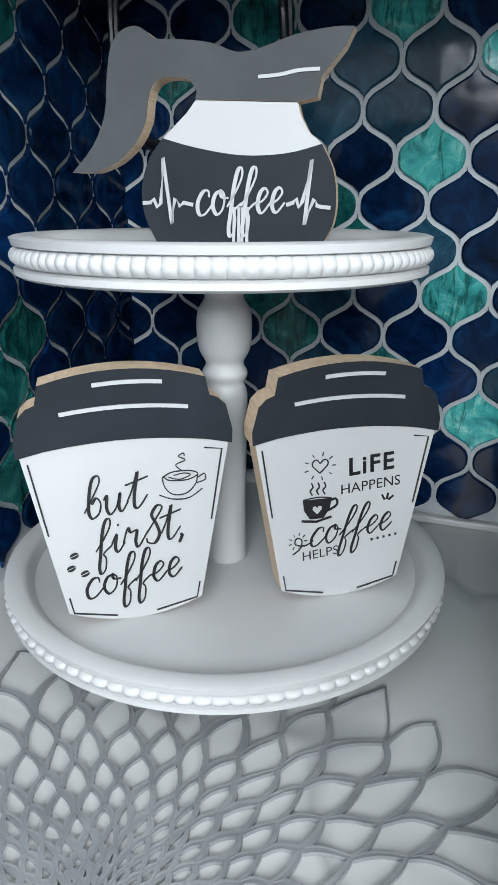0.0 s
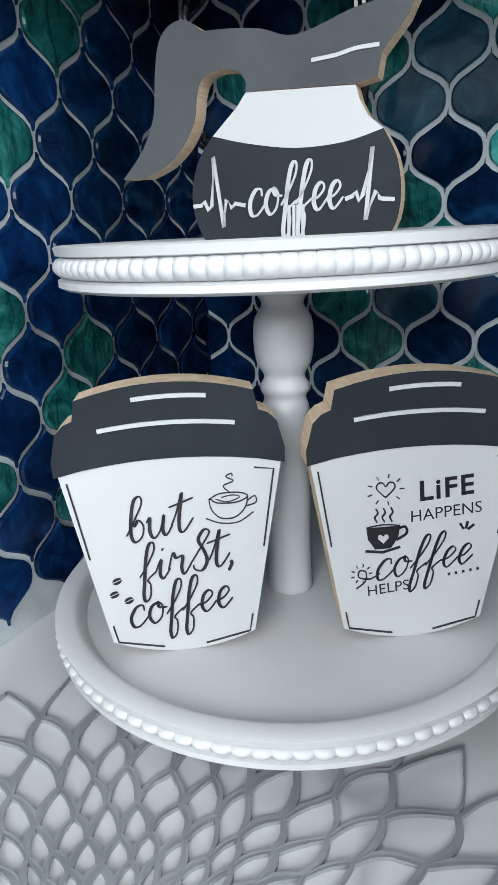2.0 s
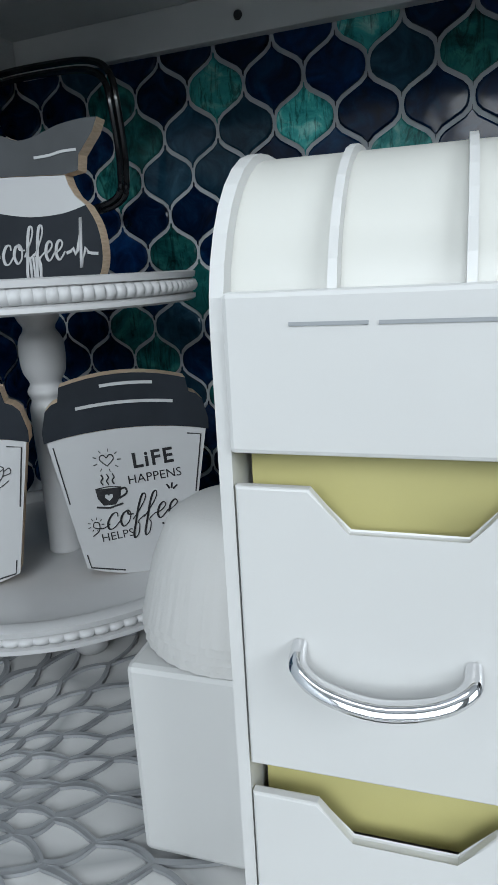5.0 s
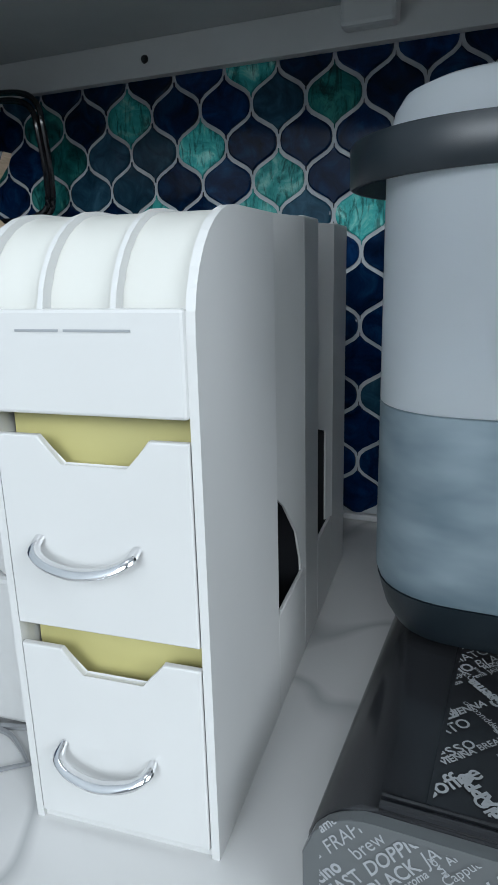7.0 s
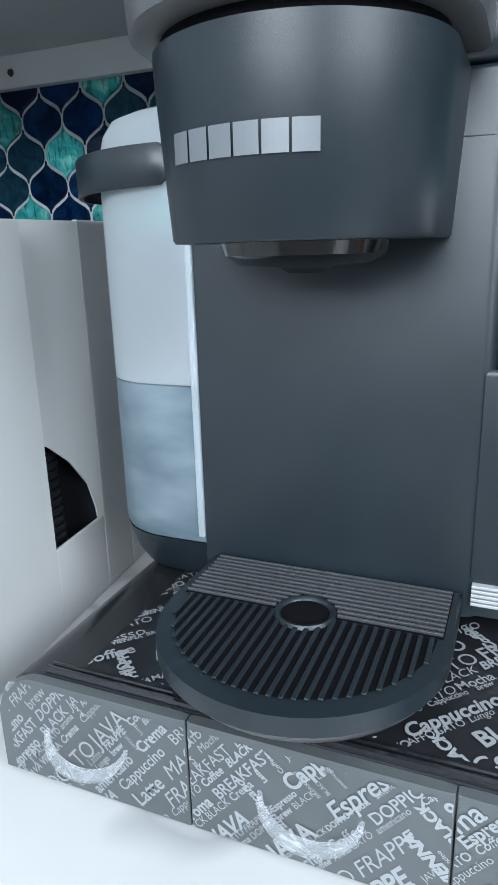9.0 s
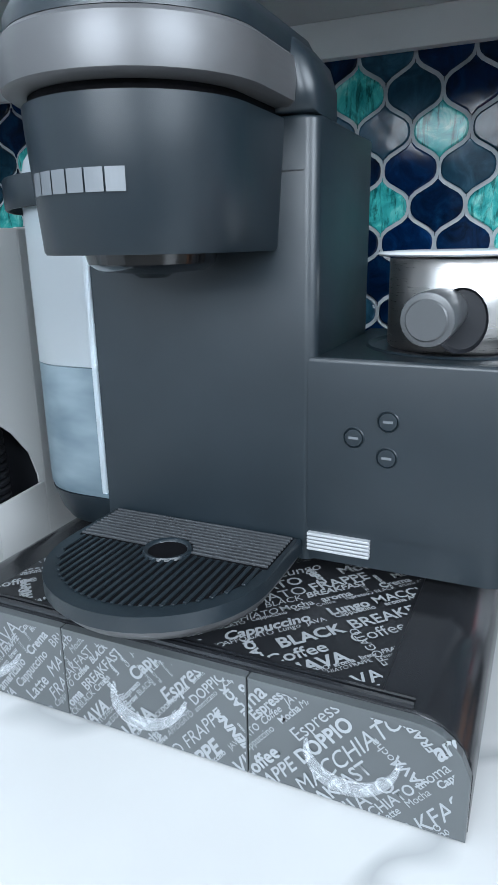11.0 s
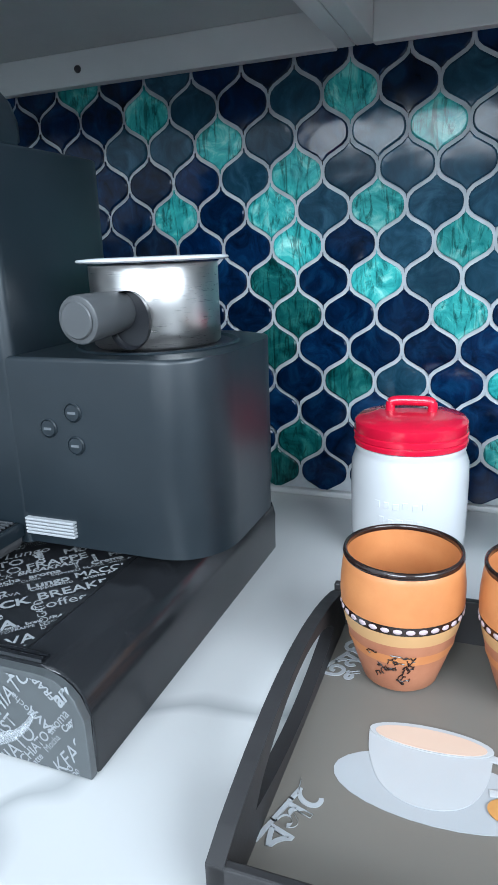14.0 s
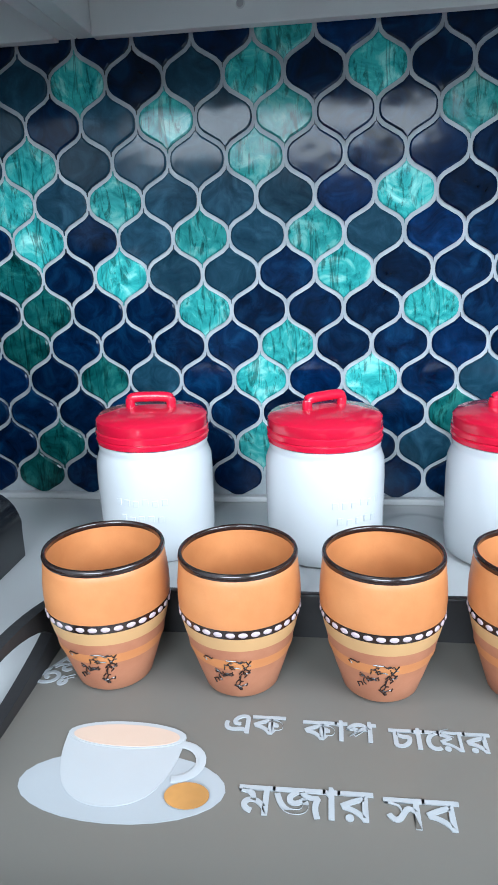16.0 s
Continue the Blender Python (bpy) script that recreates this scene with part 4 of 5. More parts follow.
def scatter(x0, x1, y0, y1, lean, place, parent):
    """Slanting words of mixed size over a panel, trimmed at its edges."""
    own = bmesh.new()
    c, s = math.cos(radians(lean)), math.sin(radians(lean))
    half = 0.5 * math.hypot(x1 - x0, y1 - y0)
    v, level = -half, 0
    while v < half:
        size = wr.choice((0.0042, 0.0050, 0.0060, 0.0085, 0.0115, 0.0135))
        u = -half + wr.uniform(-0.02, 0.01)
        while u < half:
            word = wr.choice(WORDS)
            upright = wr.random() < 0.2
            ln = size * 0.6 * len(word) * (1 if not upright else 0.0) + (size * 1.6 if upright else 0)
            uc = u + ln / 2
            x, y = (x0 + x1) / 2 + c * uc - s * v, (y0 + y1) / 2 + s * uc + c * v
            reach = size * 0.33 * len(word)
            if x0 - reach < x < x1 + reach and y0 - reach < y < y1 + reach:
                level += 1
                words(word, size * (0.62 if upright else 1.0), pose(x, y, 0.000012 * (level % 40), 0, 0, lean + (90 if upright else 0)), own, weight=size * wr.choice((0.0, 0.015, 0.03)), shear=wr.choice((0, 0, 0.25)))
            u += ln + size * 0.3
        v += size * 0.92
    for co, no in (((x0, 0, 0), (-1, 0, 0)), ((x1, 0, 0), (1, 0, 0)), ((0, y0, 0), (0, -1, 0)), ((0, y1, 0), (0, 1, 0))):
        bmesh.ops.bisect_plane(own, geom=own.verts[:] + own.edges[:] + own.faces[:], plane_co=co, plane_no=no, clear_outer=True)
    own.transform(place)
    tagged(part("word_print", own, M_WORDS, parent, "pale printed coffee words"), kind="stuff")


scatter(BX0 + 0.049, BX1 - 0.049, BY0 + 0.017, BY1 - 0.03, 46, pose(0, 0, BZ + 0.0011), base)
for i, dr in enumerate(drawers):
    e0, e1 = (0.008 if i == 0 else 0.001), (0.008 if i == 2 else 0.001)
    scatter(seams[i] + e0, seams[i + 1] - e1, 0.002, BZ - 0.005, 50, pose(0, BY0 - 0.0002, 0, 90), dr)

# ---------------------------------------------------------------- coffee maker
FY = 0.357  # front plate
brew = thing("coffee_maker", "matte black pod coffee maker with a milk frother side", "coffee maker", pose(-0.005, 0.004, 0.003))
own = slab([(0.588, FY), (0.7440, FY)] + [(0.7440 + 0.0078 * math.sin(radians(t)), FY + 0.0078 - 0.0078 * math.cos(radians(t))) for t in range(15, 91, 15)] + [(0.7518, 0.478), (0.748, 0.489), (0.738, 0.493), (0.588, 0.493)], 0.074, 0.3485, bevel=0.002)
part("tower", own, M_BREW, brew, "matte black tower with a rounded corner", smooth=40)
part("foot_plinth", box(0.6, 0.862, FY + 0.03, 0.53, BZ + 0.001, 0.0755, 0.003), M_DARK, brew)
# head over the drip tray
HX, HY, HR = 0.6695, 0.306, 0.0635


def dee(r, y_back, n=44, cx=HX, cy=HY):
    pts = [(cx + r * math.cos(radians(t)), cy + r * math.sin(radians(t))) for t in [180 + 180 * i / n for i in range(n + 1)]]
    return pts + [(cx + r, y_back), (cx - r, y_back)]


def deeloft(levels, y_back, bm=None):
    own = bmesh.new()
    rings = [[own.verts.new((x, y, z)) for x, y in dee(r, y_back)] for r, z in levels]
    for lo, hi in zip(rings, rings[1:]):
        for i in range(len(lo)):
            j = (i + 1) % len(lo)
            own.faces.new((lo[i], lo[j], hi[j], hi[i]))
    own.faces.new(rings[0][::-1]), own.faces.new(rings[-1])
    return merge(bm, own)


head = part("brew_head", deeloft([(0.0565, 0.2755), (0.0575, 0.277), (0.0615, 0.335), (0.062, 0.3475)], FY + 0.001), M_BREW, brew, "matte black brew head", smooth=35)
for i in range(6):
    a0 = radians(233 + i * 10.2)
    logo = bmesh.new()
    for k_ in range(4):
        a, b = a0 + radians(2.3 * k_), a0 + radians(2.3 * (k_ + 1))
        r = HR - 0.0031
        q = [logo.verts.new((HX + r * math.cos(t), HY + r * math.sin(t), z)) for t, z in ((a, 0.3045), (b, 0.3045), (b, 0.3155), (a, 0.3155))]
        logo.faces.new(q)
    part("logo_block", logo, M_LOGO, head, "pale grey printed block")
noz = lathe([(0, 0.2625), (0.008, 0.262), (0.012, 0.2645), (0.030, 0.266), (0.036, 0.270), (0.0375, 0.2754), (0, 0.2754)], 40)
noz.transform(pose(HX, HY + 0.002, 0))
part("nozzle", noz, M_GLOSSBLACK, head, "glossy dark nozzle ring", True)
# black filler paints the shade between head and band
part("shadow_gap", deeloft([(0.0585, 0.3476), (0.0585, 0.3524)], 0.352), M_HOLESHADE, head)
part("lid_band", deeloft([(0.0672, 0.3522), (0.0706, 0.3545), (0.0715, 0.366), (0.0698, 0.3765), (0.0672, 0.379)], FY - 0.006), M_SATIN, brew, "satin silver handle band", smooth=35)
part("lid_top", deeloft([(0.0672, 0.3793), (0.0668, 0.386), (0.061, 0.396), (0.046, 0.4025), (0.02, 0.4045)], 0.40), M_BREW, brew, "black domed lid", smooth=50)
part("lid_back", prism([(0.598, 0.3488), (0.7515, 0.3488), (0.7515, 0.364), (0.747, 0.377), (0.737, 0.388), (0.72, 0.394), (0.62, 0.394), (0.602, 0.381)], FY - 0.005, 0.402, bevel=0.009), M_BREW, brew, "black lid behind the handle", smooth=50)
part("hinge_line", box(0.7255, 0.7436, FY - 0.0006, FY + 0.002, 0.3195, 0.3201), M_DARK, brew)
# frother block
fr = [(0.7472, FY)] + [(0.858 + 0.04 * math.cos(radians(t)), FY + 0.044 + 0.044 * math.sin(radians(t))) for t in range(-90, 1, 10)] + [(0.898, 0.46)] + [(0.852 + 0.046 * math.cos(radians(t)), 0.46 + 0.05 * math.sin(radians(t))) for t in range(10, 91, 10)] + [(0.7472, 0.51)]
part("frother_base", slab(fr, 0.0985, 0.212, bevel=0.003), M_BREW, brew, "matte black frother base with rounded end", smooth=40)
low = [(0.8225 + (x - 0.8225) * 0.985, 0.43 + (y - 0.43) * 0.985) for x, y in fr]
part("frother_skirt", slab(low, 0.0755, 0.0981), M_BREW, brew, smooth=40)
WX, WY = 0.826, 0.432
well = lathe([(0.054, 0.2124), (0.0565, 0.2128), (0.0585, 0.2136), (0.060, 0.2122)], 48)
well.transform(pose(WX, WY, 0))
part("well_rim", well, M_BREW, brew, smooth=60)
own = lathe([(0, 0.2123), (0.0545, 0.2123)], 48)
own.transform(pose(WX, WY, 0))
part("well_floor", own, M_DARK, brew)
for x, z in ((0.7775, 0.1635), (0.7985, 0.1755), (0.7985, 0.1525)):
    own = lathe([(0.0064, -0.0002), (0.0068, 0.0008), (0.0062, 0.0014), (0.0058, 0.0006), (0.0054, 0.0014), (0.0, 0.0017)], 28)
    own.transform(pose(x, FY, z, 90))
    b = part("button", own, M_BREW, brew, "round black button", True)
    part("button_label", box(x - 0.003, x + 0.003, FY - 0.0021, FY - 0.0016, z - 0.0008, z + 0.0008), M_LOGO, b)
strip = bmesh.new()
for i in range(5):
    box(0.748, 0.790, FY - 0.003, FY + 0.002, 0.0832 + i * 0.0026, 0.0850 + i * 0.0026, 0.0004, bm=strip)
part("vent_strip", strip, M_STRIP, brew, "ribbed silver strip")
# drip tray
dt = [(0.595, FY - 0.001), (0.595, 0.300)] + [(0.6695 + 0.0745 * math.cos(radians(t)), 0.300 + 0.0745 * math.sin(radians(t))) for t in range(180, 361, 8)] + [(0.744, 0.300), (0.744, FY - 0.001)]
shrink = lambda k_: [(0.6695 + (x - 0.6695) * k_, 0.345 + (y - 0.345) * k_) for x, y in dt]
own = bmesh.new()
rings = [[own.verts.new((x, y, z)) for x, y in shrink(k_)] for k_, z in ((0.78, BZ + 0.0012), (0.86, BZ + 0.0025), (0.93, 0.0705), (0.965, 0.0755), (0.972, 0.0795))]
for lo, hi in zip(rings, rings[1:]):
    for i in range(len(lo)):
        j = (i + 1) % len(lo)
        own.faces.new((lo[i], lo[j], hi[j], hi[i]))
own.faces.new(rings[0][::-1]), own.faces.new(rings[-1])
tray_ob = part("drip_tray", own, M_SATIN, brew, "silver grey rounded drip tray body", smooth=40)
part("tray_rim", slab(dt, 0.0797, 0.0895, bevel=0.0022), M_BREW, tray_ob, "black rim", smooth=40)
# flat black sheets under ribs and slats stand in for shaded depth
part("grille_well", box(0.5995, 0.7395, 0.3055, 0.3535, 0.0893, 0.0898), M_HOLESHADE, tray_ob)
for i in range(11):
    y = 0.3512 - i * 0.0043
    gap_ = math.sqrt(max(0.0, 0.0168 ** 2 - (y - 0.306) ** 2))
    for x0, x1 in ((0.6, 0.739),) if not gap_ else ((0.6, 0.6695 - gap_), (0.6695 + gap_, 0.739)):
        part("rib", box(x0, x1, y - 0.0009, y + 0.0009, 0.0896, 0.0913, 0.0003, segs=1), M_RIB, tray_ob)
part("slot_well", slab([(0.6695 + 0.0672 * math.cos(radians(t)), 0.3045 + 0.0672 * math.sin(radians(t))) for t in range(180, 361, 9)], 0.0893, 0.0898), M_HOLESHADE, tray_ob)
for i in range(25):
    x = 0.6695 + (i - 12) * 0.0054
    y0 = 0.3045 - math.sqrt(0.0685 ** 2 - (x - 0.6695) ** 2)
    y1 = 0.3045 if abs(x - 0.6695) > 0.017 else 0.306 - math.sqrt(0.0165 ** 2 - (x - 0.6695) ** 2) + 0.001
    part("slat", box(x - 0.0012, x + 0.0012, y0, y1, 0.0896, 0.0909, 0.0003, segs=1), M_BREW, tray_ob)
own = lathe([(0.0128, 0.0898), (0.0138, 0.0915), (0.0155, 0.0918), (0.0165, 0.0898)], 36)
own.transform(pose(0.6695, 0.306, 0))
part("drain_ring", own, M_BREW, tray_ob, smooth=60)
# flat black disc in place of the shade down the drain
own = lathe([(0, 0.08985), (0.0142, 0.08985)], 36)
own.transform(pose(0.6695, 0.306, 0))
part("drain_hole", own, M_HOLESHADE, tray_ob)
# water tank on the side: flat against the tower, round at the outer front
TX, TY = 0.563, 0.421


def tank_curve(s, grow=0.0, t0=-90, t1=-270, n=22):
    """The round outer side of the tank, from the front to the back."""
    out = []
    for i in range(n + 1):
        t = radians(t0 + (t1 - t0) * i / n)
        c, q = math.cos(t), math.sin(t)
        out.append((TX + (s * 0.0555 + grow) * math.copysign(abs(c) ** 0.8, c), TY + (s * 0.0645 + grow) * math.copysign(abs(q) ** 0.8, q)))
    return out


def tank_run(s):
    arc = tank_curve(s)
    return [(0.5876, arc[0][1])] + arc + [(0.5876, arc[-1][1])]


def tank_loft(levels, slope=0.0, bm=None):
    own = bmesh.new()
    rings = [[own.verts.new((x, y, z + sl * slope * (x - 0.505) / 0.083)) for x, y in tank_run(s)] for s, z, sl in levels]
    for lo, hi in zip(rings, rings[1:]):
        for i in range(len(lo)):
            j = (i + 1) % len(lo)
            own.faces.new((lo[j], lo[i], hi[i], hi[j]))
    own.faces.new(rings[0]), own.faces.new(rings[-1][::-1])
    bmesh.ops.recalc_face_normals(own, faces=own.faces)
    return merge(bm, own)


tank = part("water_tank", tank_loft([(0.985, 0.1953, 0), (1.0, 0.1958, 0), (1.0, 0.318, 0), (0.985, 0.328, 0.3), (0.94, 0.338, 0.7), (0.86, 0.345, 1.0), (0.7, 0.349, 1.0)], 0.004), M_FROST, brew, "frosted clear water tank", smooth=45)
part("water", tank_loft([(0.975, 0.0945, 0), (1.0, 0.099, 0), (1.0, 0.1945, 0), (0.985, 0.195, 0)]), M_WATER, tank, "water showing through the frosted wall", smooth=45)
part("tank_foot", tank_loft([(0.80, BZ + 0.0012, 0), (0.9, 0.076, 0), (0.985, 0.0938, 0)]), M_BREW, brew, "black tank foot", smooth=45)
part("tank_seam", box(0.5835, 0.5878, FY - 0.0022, FY + 0.003, 0.099, 0.345, 0.001), M_FROST, tank, "pale upright edge of the tank")
for z in (0.1165,):
    part("tank_valve", box(0.548, 0.578, 0.395, 0.425, 0.1, z, 0.003), M_DARK, tank, "dark valve at the bottom of the tank")
# band handle standing off the tank, with a rounded front end
own = bmesh.new()
arc = tank_curve(1.0, 0.0, -79, -222, 28)
rings = []
for i, (x, y) in enumerate(arc):
    (ax, ay), (bx, by) = arc[max(0, i - 1)], arc[min(len(arc) - 1, i + 1)]
    ln = math.hypot(bx - ax, by - ay) or 1
    nx, ny = -(by - ay) / ln, (bx - ax) / ln
    if nx * (x - TX - 0.01) + ny * (y - TY) < 0:
        nx, ny = -nx, -ny
    off = 0.0012 + 0.0145 * min(1, i / 17) ** 1.5
    hh = 0.0108 * math.sqrt(max(0.3, 1 - max(0, 1 - i / 1.2) ** 2))
    zc = 0.319 - 0.004 * min(1, i / 17)
    rings.append([own.verts.new((x + nx * (off + o), y + ny * (off + o), zc + h)) for o, h in ((0, -hh), (0.0022, -hh), (0.003, -hh + 0.001), (0.003, hh - 0.001), (0.0022, hh), (0, hh))])
for lo, hi in zip(rings, rings[1:]):
    for i in range(6):
        j = (i + 1) % 6
        own.faces.new((lo[i], lo[j], hi[j], hi[i]))
own.faces.new(rings[0]), own.faces.new(rings[-1][::-1])
bmesh.ops.recalc_face_normals(own, faces=own.faces)
part("tank_handle", own, M_BREW, tank, "black band handle standing off the tank", smooth=40)
part("handle_pivot", box(0.5765, 0.5825, FY - 0.003, FY + 0.002, 0.311, 0.324, 0.001), M_DARK, tank)

# milk cup in the frother
cup = thing("frothing_cup", "brushed steel frothing cup with side handle and clear lid", "milk jug", pose(WX - 0.005, WY + 0.004, 0.2155))
part("cup_body", lathe([(0, 0.0), (0.044, 0.0), (0.046, 0.002), (0.046, 0.056), (0.0455, 0.0565), (0.0448, 0.056), (0.0448, 0.004), (0, 0.003)], 64), M_STEEL, cup, "brushed steel body", smooth=50)
part("cup_lid", lathe([(0, 0.0585), (0.044, 0.0585), (0.053, 0.058), (0.0545, 0.0592), (0.0535, 0.0605), (0.042, 0.0612), (0, 0.0615)], 64), M_LID, cup, "frosted flat lid", smooth=50)
own = tube([(-0.002, -0.038, 0.0275), (-0.0045, -0.062, 0.0265), (-0.0065, -0.088, 0.0255)], [0.0125, 0.0145, 0.0155], 28)
bmesh.ops.bevel(own, geom=[e for e in own.edges if any(len(f.verts) > 4 for f in e.link_faces)], offset=0.002, segments=2, profile=0.5, affect="EDGES")
hd = part("cup_handle", own, M_BAND, cup, "round grey handle", smooth=40)
own = lathe([(0, 0.0008), (0.011, 0.0008), (0.0118, 0.0)], 28)
own.transform(look((-0.0066, -0.0885, 0.0255), (-0.002, -0.03, 0.0275)) @ pose(0, 0, 0.0004))
part("handle_cap", own, M_BAND, hd)
own = lathe([(0.0, 0.0), (0.014, 0.0), (0.0155, 0.002), (0.0155, 0.006)], 24)
own.transform(pose(0.007, -0.0468, 0.0215, 90, 0, 3) @ Matrix.Diagonal((1.0, 1.25, 1.0, 1)))
part("handle_socket", own, M_DARK, cup, smooth=40)

# ---------------------------------------------------------------- serving tray
TR = pose(0.957, 0.198, 0.0, 0, 0, 1.0)
tray = thing("serving_tray", "black rimmed tray with a printed teacup and script", "serving tray", TR)
TW, TD, TH_ = 0.42, 0.245, 0.042
part("tray_floor", box(0.004, TW - 0.004, 0.004, TD - 0.004, 0.001, 0.0045), M_TRAYFLOOR, tray, "taupe printed floor")
part("front_wall", box(0.0, TW, 0.0, 0.0055, 0.0, 0.030, 0.0012), M_TRAYWALL, tray)
part("back_wall", box(0.0, TW, TD - 0.0055, TD, 0.0, 0.038, 0.0012), M_TRAYWALL, tray)


def end_wall(x0, x1):
    """An arched end with a long hand slot cut through it."""
    n = 16
    topz = lambda y: 0.030 + 0.024 * math.sin(math.pi * min(1, max(0, y / TD))) ** 0.8
    s0, s1 = 0.040, TD - 0.040
    own = bmesh.new()
    ys = [TD * i / n for i in range(n + 1)]
    sl = [s0 + (s1 - s0) * i / n for i in range(n + 1)]
    lo = lambda y: 0.0215 - 0.010 * math.sin(math.pi * (y - s0) / (s1 - s0))
    hi = lambda y: 0.0225 + 0.025 * math.sin(math.pi * (y - s0) / (s1 - s0)) ** 0.7
    prism([(0, 0), (TD, 0), (TD, 0.022), (s1, 0.022)] + [(y, lo(y)) for y in sl[::-1]][1:-1] + [(s0, 0.022), (0, 0.022)], x0, x1, own)
    prism([(0, 0.022), (s0, 0.022)] + [(y, hi(y)) for y in sl][1:-1] + [(s1, 0.022), (TD, 0.022)] + [(y, topz(y)) for y in ys[::-1]], x0, x1, own)
    own.transform(Matrix(((0, 1, 0, 0), (1, 0, 0, 0), (0, 0, 1, 0), (0, 0, 0, 1))))
    return own


part("end_wall", end_wall(0.0, 0.0085), M_TRAYWALL, tray, "arched black end with a hand slot")
part("end_wall", end_wall(TW - 0.0085, TW), M_TRAYWALL, tray)
# printed teacup, flat on the floor
PZ = 0.0046
DOWN = 0.0025  # the printed picture sits this much nearer the front


def flat(pts, z, mat, name, parent, label=""):
    own = slab([(x, y - DOWN) for x, y in pts], z, z + 0.0003)
    return part(name, own, mat, parent, label)


ell = lambda cx, cy, rx, ry, a0=0, a1=360, n=28: [(cx + rx * math.cos(radians(a0 + (a1 - a0) * i / n)), cy + ry * math.sin(radians(a0 + (a1 - a0) * i / n))) for i in range(n + (0 if a1 - a0 >= 360 else 1))]
saucer = flat(ell(0.088, 0.100, 0.055, 0.024), PZ, M_PRINTWHITE, "printed_saucer", tray, "white printed saucer")
bowl = [(0.0465, 0.134), (0.1155, 0.136), (0.1125, 0.112), (0.104, 0.094), (0.089, 0.086), (0.072, 0.087), (0.058, 0.097), (0.0495, 0.116)]
flat([v[:2] for v in spline([(a, b, 0) for a, b in bowl[1:] + bowl[:1]], 5)], PZ + 0.0004, M_PRINTCUP, "printed_cup", tray, "white printed teacup")
flat(ell(0.081, 0.1355, 0.0345, 0.0105), PZ + 0.0008, M_PRINTCUP, "printed_cup_rim", tray)
flat(ell(0.081, 0.1345, 0.031, 0.0085), PZ + 0.0012, M_TEA, "printed_tea", tray, "milky tea")
own = tube([(0.112 + 0.0015 + 0.0135 * math.sin(radians(t)), 0.118 - DOWN + 0.0125 * math.cos(radians(t)), PZ + 0.0008) for t in range(0, 181, 15)], 0.0028, 8, flat=0.1)
part("printed_handle", own, M_PRINTCUP, tray)
flat(ell(0.124, 0.095, 0.0115, 0.0085), PZ + 0.0012, M_BISCUIT, "printed_biscuit", tray, "brown printed biscuit")
for text, x, y, size, turn in (("\u098f\u0995", 0.1520, 0.1500, 0.0225, 0), ("\u0995\u09be\u09aa", 0.2010, 0.1480, 0.0225, 0), ("\u099a\u09be\u09c7\u09df\u09b0", 0.2560, 0.1450, 0.0225, 0), ("\u09ae\u099c\u09be\u09b0", 0.1835, 0.0960, 0.0275, 0), ("\u09b8\u09ac", 0.2400, 0.0940, 0.0275, 0),
                               ("\u09a4\u09c1\u09ae\u09bf", 0.0190, 0.1930, 0.0240, 62), ("\u09ac\u09b8\u09c7", 0.0205, 0.0580, 0.0240, 72)):
    part("printed_word", words(text, size, pose(x, y - DOWN, PZ + 0.0004, 0, 0, turn), extrude=0.0003, weight=0.0004), M_PRINTWHITE, tray, "white printed script")

# clay cups
RIMZ = 0.0905


def clay_cup():
    c = thing("clay_cup", "terracotta tea cup with dark rim and dotted band", "cup", group="clay cups on the tray")
    prof = [(0, 0.0), (0.0225, 0.0), (0.025, 0.002), (0.0292, 0.014), (0.0345, 0.030), (0.0372, 0.041)]
    part("lower_body", lathe(prof, 56), M_CLAYLOW, c, "rough dark terracotta lower half", smooth=60)
    part("sand_band", lathe([(0.0373, 0.041), (0.0384, 0.0455), (0.0392, 0.0500)], 56), M_CLAYBAND, c, smooth=60)
    part("dark_band", lathe([(0.0394, 0.0500), (0.0400, 0.053), (0.0404, 0.0562)], 56), M_BROWN, c, "dark brown band", smooth=60)
    dots = bmesh.new()
    for i in range(32):
        a = 2 * math.pi * i / 32
        own = bmesh.new()
        bmesh.ops.create_uvsphere(own, u_segments=8, v_segments=5, radius=1)
        own.transform(pose(0.0401 * math.cos(a), 0.0401 * math.sin(a), 0.0531, 0, 0, math.degrees(a)) @ Matrix.Diagonal((0.0007, 0.0030, 0.0017, 1)))
        merge(dots, own)
    part("dots", dots, M_BEAD, c, "row of pale dots", True)
    part("upper_body", lathe([(0.0404, 0.0563), (0.0407, 0.062), (0.0405, 0.070), (0.0392, 0.082), (0.0384, 0.087), (0.0365, 0.088), (0.0366, 0.082), (0.0375, 0.06), (0.035, 0.03), (0.024, 0.006), (0, 0.005)], 56), M_CLAY, c, "smooth orange upper half", smooth=60)
    part("rim", lathe([(0.0386, 0.0862), (0.0393, 0.0882), (0.0386, 0.0902), (0.0372, 0.0905), (0.0362, 0.0894), (0.0364, 0.0868)], 56), M_BROWN, c, "glossy dark brown rim", smooth=70)
    deco = bmesh.new()
    rr = lambda z: 0.0262 + (z - 0.005) * 0.33
    drw = random.Random(2)
    for k_ in range(20):
        a, z = -100 + drw.uniform(-19, 20), drw.uniform(0.010, 0.036)
        run = []
        for s in range(7):
            a += drw.uniform(-3, 5)
            z = min(0.034, max(0.009, z + drw.uniform(-0.0028, 0.0028)))
            run.append((rr(z) * math.cos(radians(a)) * 1.02, rr(z) * math.sin(radians(a)) * 1.02, z))
        tube(run, 0.00042, 5, deco)
    tagged(part("painted_motif", deco, M_BROWN, c, "small dark brush motif"), kind="stuff")
    return c


